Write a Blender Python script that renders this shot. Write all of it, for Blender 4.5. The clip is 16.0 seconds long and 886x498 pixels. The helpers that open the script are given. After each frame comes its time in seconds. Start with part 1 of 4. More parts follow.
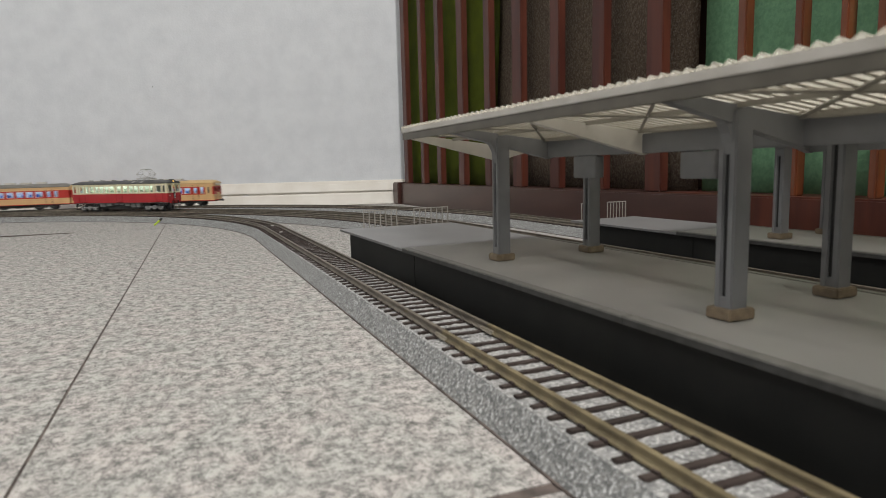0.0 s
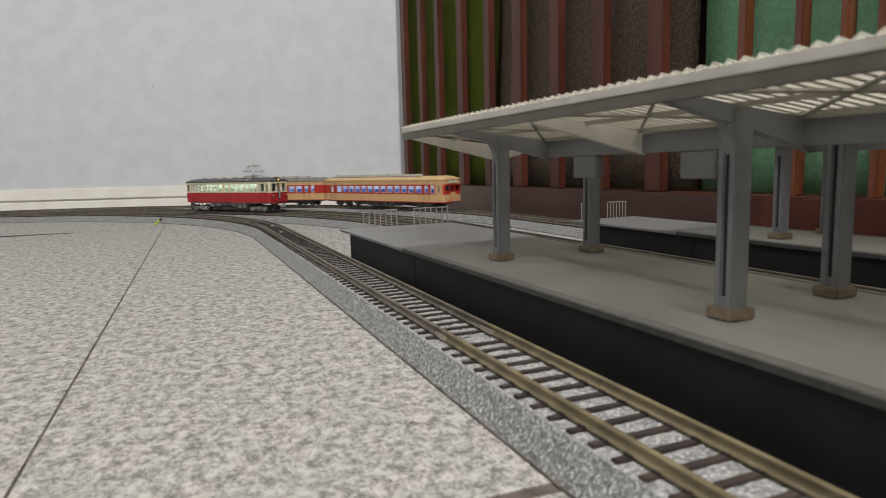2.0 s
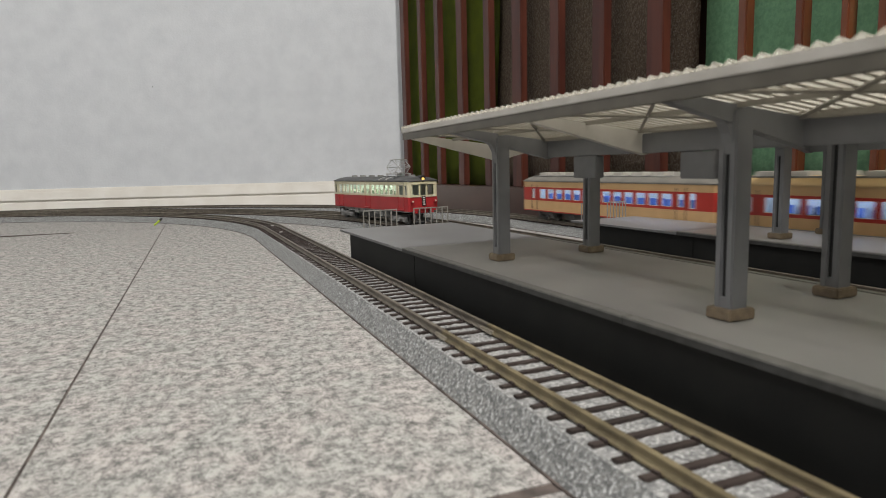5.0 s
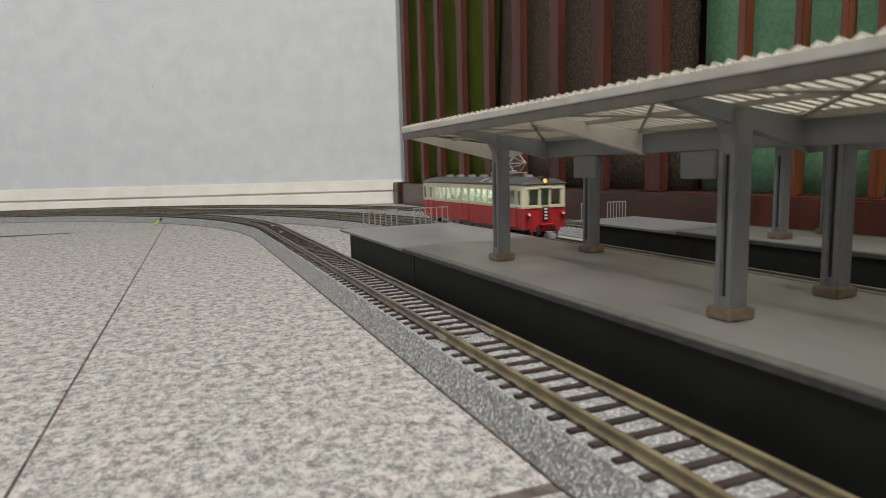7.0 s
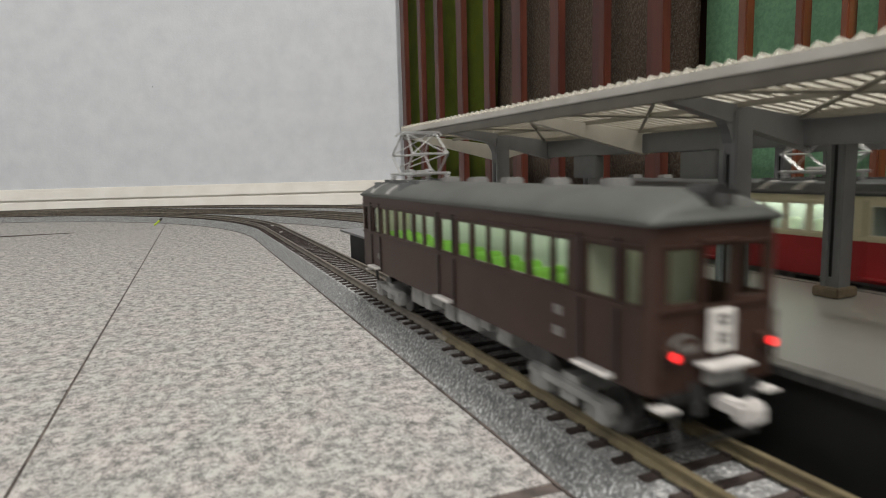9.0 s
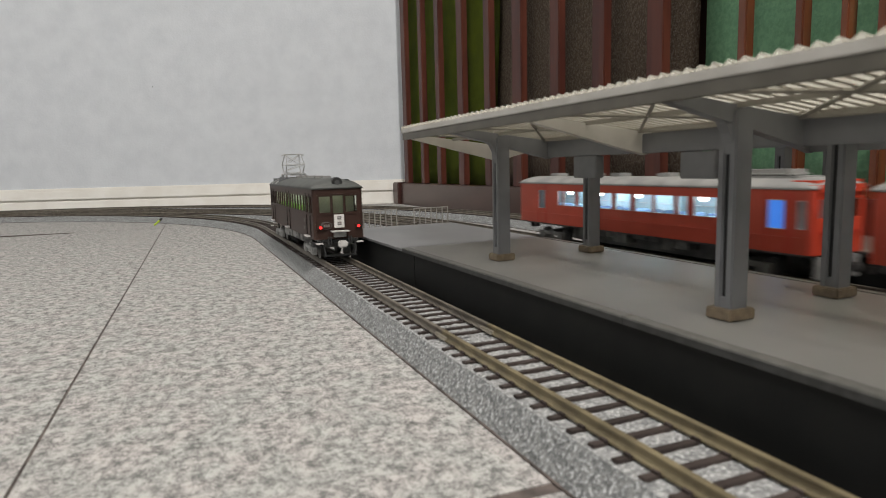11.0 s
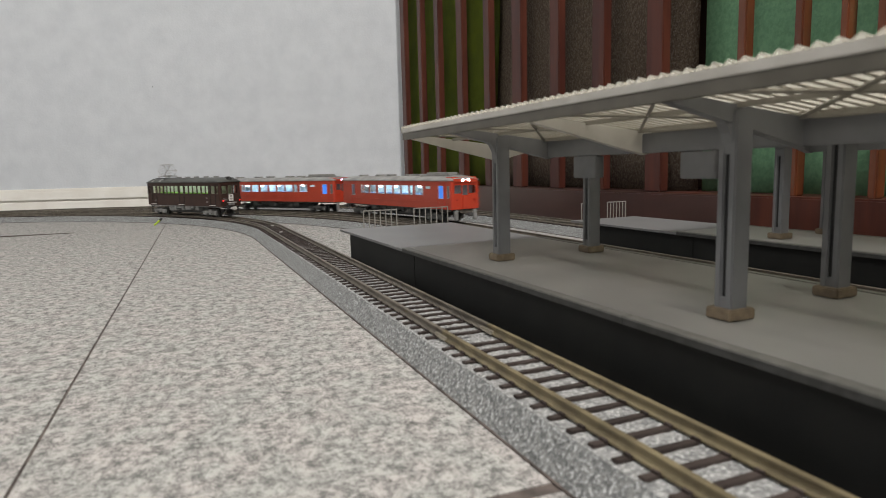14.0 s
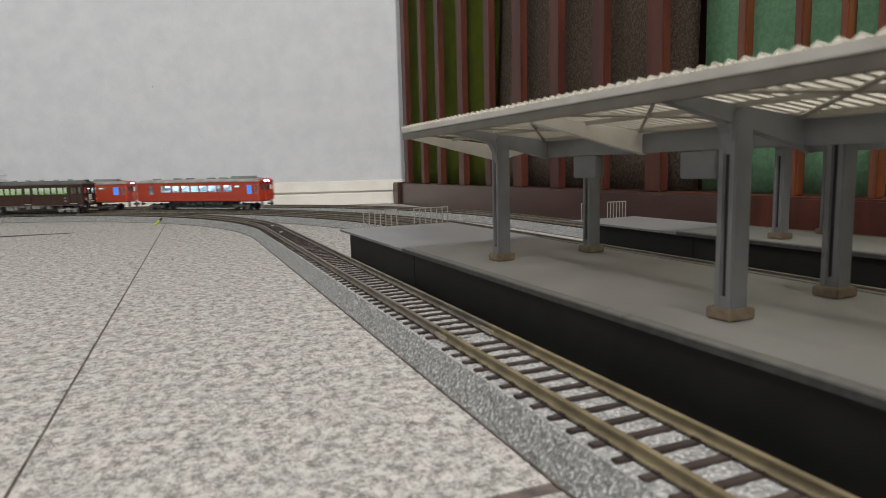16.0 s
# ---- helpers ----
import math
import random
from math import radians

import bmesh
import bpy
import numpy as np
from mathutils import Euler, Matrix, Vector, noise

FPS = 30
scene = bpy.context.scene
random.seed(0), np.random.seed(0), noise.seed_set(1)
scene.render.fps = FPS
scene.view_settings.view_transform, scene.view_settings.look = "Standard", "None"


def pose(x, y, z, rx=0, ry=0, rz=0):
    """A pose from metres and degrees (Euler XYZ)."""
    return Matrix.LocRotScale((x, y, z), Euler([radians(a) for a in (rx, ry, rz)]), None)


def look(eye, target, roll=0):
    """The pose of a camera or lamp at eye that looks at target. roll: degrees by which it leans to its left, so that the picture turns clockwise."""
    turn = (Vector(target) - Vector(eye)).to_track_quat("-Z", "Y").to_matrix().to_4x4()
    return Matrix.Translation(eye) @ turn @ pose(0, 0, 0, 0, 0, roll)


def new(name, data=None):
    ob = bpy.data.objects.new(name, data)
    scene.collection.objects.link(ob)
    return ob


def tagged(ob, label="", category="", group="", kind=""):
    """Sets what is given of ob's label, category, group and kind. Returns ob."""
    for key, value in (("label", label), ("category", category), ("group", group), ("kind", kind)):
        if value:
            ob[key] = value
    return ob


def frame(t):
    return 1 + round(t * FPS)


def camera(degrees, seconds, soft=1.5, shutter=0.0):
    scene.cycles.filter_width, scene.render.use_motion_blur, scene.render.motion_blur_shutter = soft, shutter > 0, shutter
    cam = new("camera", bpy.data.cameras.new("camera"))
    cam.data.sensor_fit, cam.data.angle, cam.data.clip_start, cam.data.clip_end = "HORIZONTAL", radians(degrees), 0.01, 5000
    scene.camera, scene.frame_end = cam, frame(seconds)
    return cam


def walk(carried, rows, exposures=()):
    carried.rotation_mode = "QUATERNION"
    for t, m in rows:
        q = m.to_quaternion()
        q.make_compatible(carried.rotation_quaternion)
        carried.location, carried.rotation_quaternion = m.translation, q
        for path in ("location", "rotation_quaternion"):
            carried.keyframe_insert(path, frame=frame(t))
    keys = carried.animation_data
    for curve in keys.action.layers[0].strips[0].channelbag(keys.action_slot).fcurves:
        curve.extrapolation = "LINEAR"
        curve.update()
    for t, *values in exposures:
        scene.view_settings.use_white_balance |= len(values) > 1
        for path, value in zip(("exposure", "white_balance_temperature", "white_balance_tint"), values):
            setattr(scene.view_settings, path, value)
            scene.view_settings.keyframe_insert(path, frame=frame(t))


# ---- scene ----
# camera, standing still on the floor beside the tracks
EYE = Vector((0, 0, 0.071))
AHEAD = Vector((0.39270, 0.91065, -0.12789))
cam = camera(70.25, 16.0, soft=0.85, shutter=0.55)
cam.data.dof.use_dof, cam.data.dof.focus_distance, cam.data.dof.aperture_fstop = True, 0.75, 34.0
CAM_POSE = look(EYE, EYE + AHEAD, -1.452)
walk(cam, [(0.0, CAM_POSE), (16.0, CAM_POSE)], exposures=[(0.0, 0.0), (16.0, 0.0)])

# ---- light: a tube lamp on the ceiling of a white room and an added wide fill lamp, dusk outside ----
world = bpy.data.worlds.new("world")
scene.world = world
world.use_nodes = True
world.node_tree.nodes["Background"].inputs["Color"].default_value = (0.75, 0.8, 0.9, 1)
world.node_tree.nodes["Background"].inputs["Strength"].default_value = 0.12


def area(name, m, width, length, watts, colour):
    lamp = bpy.data.lights.new(name, "AREA")
    lamp.shape, lamp.size, lamp.size_y, lamp.energy, lamp.color = "RECTANGLE", width, length, watts, colour
    ob = new(name, lamp)
    ob.matrix_world = m
    return ob


area("overhead_light", pose(0.17, -0.62, 2.36), 0.10, 0.70, 62, (1.0, 0.96, 0.91))
# added fill without a known fixture, brightens the cars' left sides and the rack
area("overhead_light", pose(-1.60, -1.10, 2.36), 0.90, 0.90, 42, (1.0, 0.96, 0.91))


# ---- materials ----
def material(name, base, rough=0.6, metal=0.0, spots=None, scale=200.0, fine=None, fine_scale=1500.0,
             bump=0.0, bump_scale=1500.0, spread=(0.4, 0.6), coat=0.0, vary=0.0, emit=0.0, emit_colour=None, stretch=None, shine=0.5, crisp=0.5):
    """Principled surface: base mixed with spots at one scale and fine at another, with relief."""
    m = bpy.data.materials.new(name)
    m.use_nodes = True
    nt = m.node_tree
    b = nt.nodes["Principled BSDF"]
    b.inputs["Base Color"].default_value = (*base, 1)
    b.inputs["Roughness"].default_value = rough
    b.inputs["Metallic"].default_value = metal
    b.inputs["Coat Weight"].default_value = coat
    b.inputs["Specular IOR Level"].default_value = shine
    b.inputs["Coat Roughness"].default_value = 0.15
    if emit:
        b.inputs["Emission Color"].default_value = (*(emit_colour or base), 1)
        b.inputs["Emission Strength"].default_value = emit
    co = nt.nodes.new("ShaderNodeTexCoord")
    where = co.outputs["Object"]
    if stretch:
        mp = nt.nodes.new("ShaderNodeMapping")
        mp.inputs["Scale"].default_value = stretch
        nt.links.new(where, mp.inputs["Vector"])
        where = mp.outputs["Vector"]
    colour = None

    def layer(sc, detail, col, lo, hi, below):
        n = nt.nodes.new("ShaderNodeTexNoise")
        n.inputs["Scale"].default_value, n.inputs["Detail"].default_value, n.inputs["Roughness"].default_value = sc, detail, crisp
        nt.links.new(where, n.inputs["Vector"])
        r = nt.nodes.new("ShaderNodeMapRange")
        r.inputs["From Min"].default_value, r.inputs["From Max"].default_value = lo, hi
        nt.links.new(n.outputs["Fac"], r.inputs["Value"])
        mix = nt.nodes.new("ShaderNodeMix")
        mix.data_type = "RGBA"
        nt.links.new(r.outputs["Result"], mix.inputs["Factor"])
        if below is None:
            mix.inputs["A"].default_value = (*base, 1)
        else:
            nt.links.new(below, mix.inputs["A"])
        mix.inputs["B"].default_value = (*col, 1)
        return mix.outputs["Result"]

    if spots:
        colour = layer(scale, 6.0, spots, spread[0], spread[1], colour)
    if fine:
        colour = layer(fine_scale, 3.0, fine, 0.5, 0.72, colour)
    if vary:
        info = nt.nodes.new("ShaderNodeObjectInfo")
        hsv = nt.nodes.new("ShaderNodeHueSaturation")
        r = nt.nodes.new("ShaderNodeMapRange")
        r.inputs["To Min"].default_value, r.inputs["To Max"].default_value = 1 - vary, 1 + vary
        nt.links.new(info.outputs["Random"], r.inputs["Value"])
        nt.links.new(r.outputs["Result"], hsv.inputs["Value"])
        if colour is None:
            hsv.inputs["Color"].default_value = (*base, 1)
        else:
            nt.links.new(colour, hsv.inputs["Color"])
        colour = hsv.outputs["Color"]
    if colour is not None:
        nt.links.new(colour, b.inputs["Base Color"])
    if bump:
        n = nt.nodes.new("ShaderNodeTexNoise")
        n.inputs["Scale"].default_value, n.inputs["Detail"].default_value = bump_scale, 4.0
        nt.links.new(where, n.inputs["Vector"])
        bp = nt.nodes.new("ShaderNodeBump")
        bp.inputs["Strength"].default_value, bp.inputs["Distance"].default_value = bump, 0.001
        nt.links.new(n.outputs["Fac"], bp.inputs["Height"])
        nt.links.new(bp.outputs["Normal"], b.inputs["Normal"])
    return m


def glass(name, tint=(0.9, 0.95, 0.93)):
    m = bpy.data.materials.new(name)
    m.use_nodes = True
    b = m.node_tree.nodes["Principled BSDF"]
    b.inputs["Base Color"].default_value = (*tint, 1)
    b.inputs["Roughness"].default_value = 0.03
    b.inputs["Transmission Weight"].default_value = 1.0
    b.inputs["IOR"].default_value = 1.05
    return m


def carpet(name, shift):
    """Loop pile: pale and grey tufts, dark flecks, a slow drift from greenish to pinkish grey, and the relief of the loops."""
    m = bpy.data.materials.new(name)
    m.use_nodes = True
    nt = m.node_tree
    b = nt.nodes["Principled BSDF"]
    b.inputs["Roughness"].default_value, b.inputs["Specular IOR Level"].default_value = 0.95, 0.1
    co = nt.nodes.new("ShaderNodeTexCoord")
    mp = nt.nodes.new("ShaderNodeMapping")
    mp.inputs["Location"].default_value = (shift, shift * 0.7, 0)
    mp.inputs["Scale"].default_value = (1.0, 0.86, 1.0)
    nt.links.new(co.outputs["Object"], mp.inputs["Vector"])

    def field(scale, detail, rough, lo, hi):
        n = nt.nodes.new("ShaderNodeTexNoise")
        n.inputs["Scale"].default_value, n.inputs["Detail"].default_value, n.inputs["Roughness"].default_value = scale, detail, rough
        nt.links.new(mp.outputs["Vector"], n.inputs["Vector"])
        r = nt.nodes.new("ShaderNodeMapRange")
        r.inputs["From Min"].default_value, r.inputs["From Max"].default_value = lo, hi
        nt.links.new(n.outputs["Fac"], r.inputs["Value"])
        return r.outputs["Result"]

    def blend(factor, low, high):
        mix = nt.nodes.new("ShaderNodeMix")
        mix.data_type = "RGBA"
        nt.links.new(factor, mix.inputs["Factor"])
        for socket, c in (("A", low), ("B", high)):
            if isinstance(c, tuple):
                mix.inputs[socket].default_value = (*c, 1)
            else:
                nt.links.new(c, mix.inputs[socket])
        return mix.outputs["Result"]

    pale = blend(field(75, 3.0, 0.5, 0.42, 0.60), (0.420, 0.415, 0.393), (0.452, 0.422, 0.404))
    tufts = blend(field(215, 6.0, 0.92, 0.418, 0.560), (0.135, 0.134, 0.128), pale)
    flecks = blend(field(400, 4.0, 0.8, 0.545, 0.70), tufts, (0.085, 0.082, 0.076))
    nt.links.new(flecks, b.inputs["Base Color"])
    v = nt.nodes.new("ShaderNodeTexVoronoi")
    v.inputs["Scale"].default_value = 420.0
    nt.links.new(mp.outputs["Vector"], v.inputs["Vector"])
    bp = nt.nodes.new("ShaderNodeBump")
    bp.inputs["Strength"].default_value, bp.inputs["Distance"].default_value, bp.invert = 0.45, 0.0010, True
    nt.links.new(v.outputs["Distance"], bp.inputs["Height"])
    nt.links.new(bp.outputs["Normal"], b.inputs["Normal"])
    return m


CARPET = carpet("carpet_loop_grey", 0.0)
CARPET_B = carpet("carpet_loop_grey_cross", 3.7)
# dark of the carpet seams, also the colour of painted shade strips
SEAM_AND_SHADE = material("carpet_seam_and_foot_shade", (0.045, 0.037, 0.033), 0.95, spots=(0.11, 0.088, 0.078), scale=120)
WALLPAPER = material("wallpaper_grey_white", (0.585, 0.605, 0.63), 0.85, spots=(0.53, 0.55, 0.578), scale=24, spread=(0.38, 0.66), crisp=0.62,
                     bump=0.35, bump_scale=260)
SKIRT = material("skirting_cream_vinyl", (0.80, 0.775, 0.72), 0.45, spots=(0.75, 0.72, 0.66), scale=30)
CEIL = material("ceiling_white", (0.78, 0.78, 0.77), 0.9, spots=(0.74, 0.74, 0.73), scale=20)
WOOD = material("wood_dark_red_stain", (0.086, 0.024, 0.014), 0.42, spots=(0.055, 0.015, 0.010), scale=60, shine=0.35, coat=0.04,
                bump=0.08, bump_scale=400, stretch=(1, 1, 0.12))
WOOD_WARM = material("wood_orange_brown_stain", (0.16, 0.047, 0.017), 0.28, spots=(0.10, 0.028, 0.011), scale=60, coat=0.3,
                     bump=0.08, bump_scale=400, stretch=(1, 1, 0.12))
WOOD_BASE = material("wood_dark_brown_panel", (0.060, 0.026, 0.020), 0.36, spots=(0.045, 0.018, 0.014), scale=45, coat=0.25,
                     bump=0.06, bump_scale=300, stretch=(1, 0.2, 1))
FELT_OLIVE = material("olive_felt", (0.142, 0.182, 0.010), 0.95, spots=(0.115, 0.150, 0.009), scale=35, bump=0.5, bump_scale=900)
FLEECE_BROWN = material("brown_fleece", (0.128, 0.090, 0.063), 0.95, spots=(0.195, 0.145, 0.100), scale=260,
                        fine=(0.30, 0.25, 0.20), fine_scale=520, bump=1.0, bump_scale=700)
FOAM_MINT = material("mint_foam_scatter", (0.33, 0.63, 0.37), 0.9, spots=(0.25, 0.52, 0.295), scale=200, crisp=0.65,
                     bump=1.0, bump_scale=260)
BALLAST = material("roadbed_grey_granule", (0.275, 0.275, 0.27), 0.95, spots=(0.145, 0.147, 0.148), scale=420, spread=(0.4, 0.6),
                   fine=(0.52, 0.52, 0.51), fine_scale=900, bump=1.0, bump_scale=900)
# copy of the roadbed grey for the shoulders, darkened to hold their shade
BALLAST_SHADED = material("roadbed_side_shaded_grey", (0.205, 0.208, 0.203), 0.95, spots=(0.115, 0.118, 0.118), scale=560, spread=(0.4, 0.6),
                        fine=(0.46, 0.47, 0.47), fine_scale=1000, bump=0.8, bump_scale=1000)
SLEEPER = material("sleeper_dark_brown_plastic", (0.030, 0.022, 0.020), 0.6, spots=(0.045, 0.034, 0.030), scale=300, vary=0.25, shine=0.3)
RAIL = material("rail_nickel_weathered", (0.225, 0.185, 0.108), 0.5, 0.35, spots=(0.15, 0.122, 0.072), scale=120, bump=0.1)
RAIL_DARK = material("rail_dark_brown_weathered", (0.150, 0.130, 0.103), 0.55, 0.25, spots=(0.10, 0.085, 0.067), scale=120, bump=0.1)
JOINER = material("joiner_dull_nickel", (0.34, 0.31, 0.25), 0.45, 0.4, spots=(0.26, 0.235, 0.19), scale=300)
PLATFORM = material("platform_grey_plastic", (0.262, 0.259, 0.250), 0.38, spots=(0.218, 0.216, 0.209), scale=22, spread=(0.35, 0.65),
                    bump=0.05, bump_scale=900)
PLATFORM_END = material("platform_light_grey_plastic", (0.158, 0.158, 0.160), 0.42, spots=(0.142, 0.142, 0.144), scale=25)
# fascia beige, darkened to carry the shade below the eave trim
FASCIA = material("canopy_fascia_shaded_beige", (0.120, 0.110, 0.090), 0.5, spots=(0.098, 0.090, 0.073), scale=80)
PLATFORM_LIP = material("platform_lip_grey", (0.185, 0.183, 0.172), 0.5, spots=(0.145, 0.145, 0.136), scale=260, vary=0.0)
PLATFORM_EDGE = material("platform_edge_dark_grey", (0.052, 0.052, 0.050), 0.6, spots=(0.036, 0.036, 0.034), scale=260)
PLATFORM_SIDE = material("platform_side_black", (0.0095, 0.010, 0.0095), 0.6, spots=(0.013, 0.0135, 0.0125), scale=60, shine=0.3)
COLUMN = material("column_grey_plastic", (0.155, 0.158, 0.163), 0.42, spots=(0.135, 0.138, 0.143), scale=90)
GROOVE = material("column_groove_black", (0.010, 0.010, 0.010), 0.6, spots=(0.014, 0.014, 0.014), scale=90)
PLINTH = material("column_plinth_tan", (0.19, 0.145, 0.095), 0.6, spots=(0.13, 0.10, 0.065), scale=300, spread=(0.4, 0.6))
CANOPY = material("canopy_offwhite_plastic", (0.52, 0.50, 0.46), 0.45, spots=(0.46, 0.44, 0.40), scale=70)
CANOPY_SHEET = material("canopy_sheet_translucent", (0.87, 0.85, 0.805), 0.3, spots=(0.81, 0.79, 0.745), scale=70)
for link in CANOPY_SHEET.node_tree.links:
    if link.to_socket.name == "Base Color":
        SHEET_COLOUR = link.from_socket
TRANS = CANOPY_SHEET.node_tree.nodes.new("ShaderNodeBsdfTranslucent")
BLEND = CANOPY_SHEET.node_tree.nodes.new("ShaderNodeMixShader")
BLEND.inputs["Fac"].default_value = 0.85
CANOPY_SHEET.node_tree.links.new(SHEET_COLOUR, TRANS.inputs["Color"])
CANOPY_SHEET.node_tree.links.new(CANOPY_SHEET.node_tree.nodes["Principled BSDF"].outputs["BSDF"], BLEND.inputs[1])
CANOPY_SHEET.node_tree.links.new(TRANS.outputs["BSDF"], BLEND.inputs[2])
CLEAR = CANOPY_SHEET.node_tree.nodes.new("ShaderNodeBsdfTransparent")
CLEAR.inputs["Color"].default_value = (0.93, 0.91, 0.86, 1)
VEIL = CANOPY_SHEET.node_tree.nodes.new("ShaderNodeMixShader")
VEIL.inputs["Fac"].default_value = 0.55
CANOPY_SHEET.node_tree.links.new(BLEND.outputs["Shader"], VEIL.inputs[1])
CANOPY_SHEET.node_tree.links.new(CLEAR.outputs["BSDF"], VEIL.inputs[2])
CANOPY_SHEET.node_tree.links.new(VEIL.outputs["Shader"], CANOPY_SHEET.node_tree.nodes["Material Output"].inputs["Surface"])
CANOPY_RIB = material("canopy_rib_beige_grey", (0.24, 0.225, 0.19), 0.5, spots=(0.21, 0.195, 0.165), scale=80)
RAILING = material("railing_grey_plastic", (0.25, 0.235, 0.21), 0.5, spots=(0.20, 0.19, 0.17), scale=120)
PLATE_PALE = material("pale_clip_plastic", (0.6, 0.6, 0.58), 0.5, spots=(0.5, 0.5, 0.48), scale=300)
PEN_GREEN = material("marker_yellow_green", (0.42, 0.55, 0.02), 0.5, spots=(0.3, 0.42, 0.02), scale=400)
BLACK = material("black_plastic", (0.012, 0.012, 0.012), 0.5, spots=(0.02, 0.02, 0.02), scale=300)


# ---- mesh helpers ----
def box(bm, x0, x1, y0, y1, z0, z1, bevel=0.0):
    vs = [bm.verts.new((x, y, z)) for x in (x0, x1) for y in (y0, y1) for z in (z0, z1)]
    fs = [bm.faces.new([vs[i] for i in q]) for q in
          ((0, 1, 3, 2), (4, 6, 7, 5), (0, 4, 5, 1), (2, 3, 7, 6), (0, 2, 6, 4), (1, 5, 7, 3))]
    if bevel:
        bmesh.ops.bevel(bm, geom=list({e for f in fs for e in f.edges}), offset=bevel, segments=2, affect="EDGES")
    return bm


def prism(bm, outline, y0, y1):
    """Extrude an outline of (x, z) points, given counter-clockwise seen from -y, along y."""
    a = [bm.verts.new((x, y0, z)) for x, z in outline]
    b = [bm.verts.new((x, y1, z)) for x, z in outline]
    n = len(a)
    bm.faces.new(a)
    bm.faces.new(b[::-1])
    for i in range(n):
        bm.faces.new((a[i], b[i], b[(i + 1) % n], a[(i + 1) % n]))
    return bm


def tube(bm, p, q, r, n=8):
    p, q = Vector(p), Vector(q)
    m = Matrix.Translation((p + q) / 2) @ (q - p).to_track_quat("Z", "Y").to_matrix().to_4x4()
    bmesh.ops.create_cone(bm, cap_ends=True, segments=n, radius1=r, radius2=r, depth=(q - p).length, matrix=m)
    return bm


def part(name, bm, mat, parent=None, label="", smooth=False):
    me = bpy.data.meshes.new(name)
    bmesh.ops.recalc_face_normals(bm, faces=bm.faces[:])
    bm.to_mesh(me)
    bm.free()
    me.materials.append(mat)
    if smooth:
        me.shade_smooth()
    ob = new(name, me)
    if parent is not None:
        ob.parent = parent
    if label:
        ob["label"] = label
    return ob


def piece(name, data, parent, m):
    ob = new(name, data)
    ob.parent = parent
    ob.matrix_basis = m
    return ob


def B(*a, **k):
    return box(bmesh.new(), *a, **k)


# ---- room ----
RAIL_TOP = 0.0126
SLEEPER_TOP = 0.0094
HALF_GAUGE = 0.0093
W0, W1 = Vector((0.50, 1.228, 0)), Vector((-3.00, 2.245, 0))      # foot of the long wall, slantwise behind the curve


def room():
    floor = part("floor", B(-3.1, 1.3, -1.9, 2.7, -0.05, -0.0003), SEAM_AND_SHADE)
    tagged(floor, "light grey mottled loop-pile carpet tiles with dark seams", "floor", kind="structure")
    step = 0.50
    for i in range(-6, 3):
        for j in range(-4, 5):
            x0, y0 = -0.035 + i * step, (-0.075 if i < 0 else 0.115) + j * step * 2
            if y0 > 2.1 or y0 < -2.9:
                continue
            t = B(max(x0 + 0.00045, -3.05), min(x0 + step - 0.00045, 1.15), max(y0 + 0.0022, -1.85), min(y0 + step * 2 - 0.0022, 2.60), -0.0003, 0.0)
            part("carpet_tile", t, CARPET if (i + j) % 2 else CARPET_B, floor).matrix_basis = pose(-0.0098, 0, 0, 0, 0, -2.16)
    # raised tile edge, with its shadow put into the dark colour
    curl = bmesh.new()
    prism(curl, [(-0.46, 0.0), (-0.115, 0.0), (-0.115, 0.0003), (-0.19, 0.0009), (-0.46, 0.0012)], 0.9215, 0.9300)
    part("tile_edge", curl, SEAM_AND_SHADE, floor, "curled edge of a carpet tile, its shade painted dark")
    d = (W1 - W0).normalized()
    n = Vector((-d.y, d.x, 0))
    if n.y < 0:
        n = -n
    a = math.degrees(math.atan2(d.y, d.x))
    length = (W1 - W0).length
    wall = part("wall_north", B(0, length, -0.10, 0.0, 0.0, 2.4), WALLPAPER)
    wall.matrix_world = Matrix.Translation(W0) @ pose(0, 0, 0, 0, 0, a)
    tagged(wall, "pale grey textured wallpaper wall above a cream skirting", "wall", kind="structure")
    sk = bmesh.new()
    box(sk, 0.0, length, 0.0, 0.006, 0.0, 0.0245, 0.001)
    box(sk, 0.0, length, 0.0, 0.0020, 0.0245, 0.0275)
    box(sk, 0.0, length, 0.0, 0.0065, 0.0275, 0.0440, 0.001)
    box(sk, 0.0, length, 0.0, 0.004, 0.0440, 0.0495, 0.0008)
    skirt = part("baseboard", sk, SKIRT)
    skirt.matrix_world = wall.matrix_world.copy()
    tagged(skirt, "cream vinyl skirting board with a fine groove", "baseboard", kind="structure")
    for name, args in (("wall_west", (-3.1, -3.0, -1.9, 2.7, 0, 2.4)), ("wall_south", (-3.0, 1.2, -1.9, -1.8, 0, 2.4)),
                       ("wall_east", (1.1, 1.2, -1.8, 2.6, 0, 2.4)), ("wall_back", (-3.0, 1.2, 2.6, 2.7, 0, 2.4))):
        tagged(part(name, B(*args), WALLPAPER), "pale grey textured wallpaper wall", "wall", kind="structure")
    tagged(part("ceiling", B(-3.1, 1.3, -1.9, 2.7, 2.4, 2.5), CEIL), "plain white ceiling", "ceiling", kind="structure")


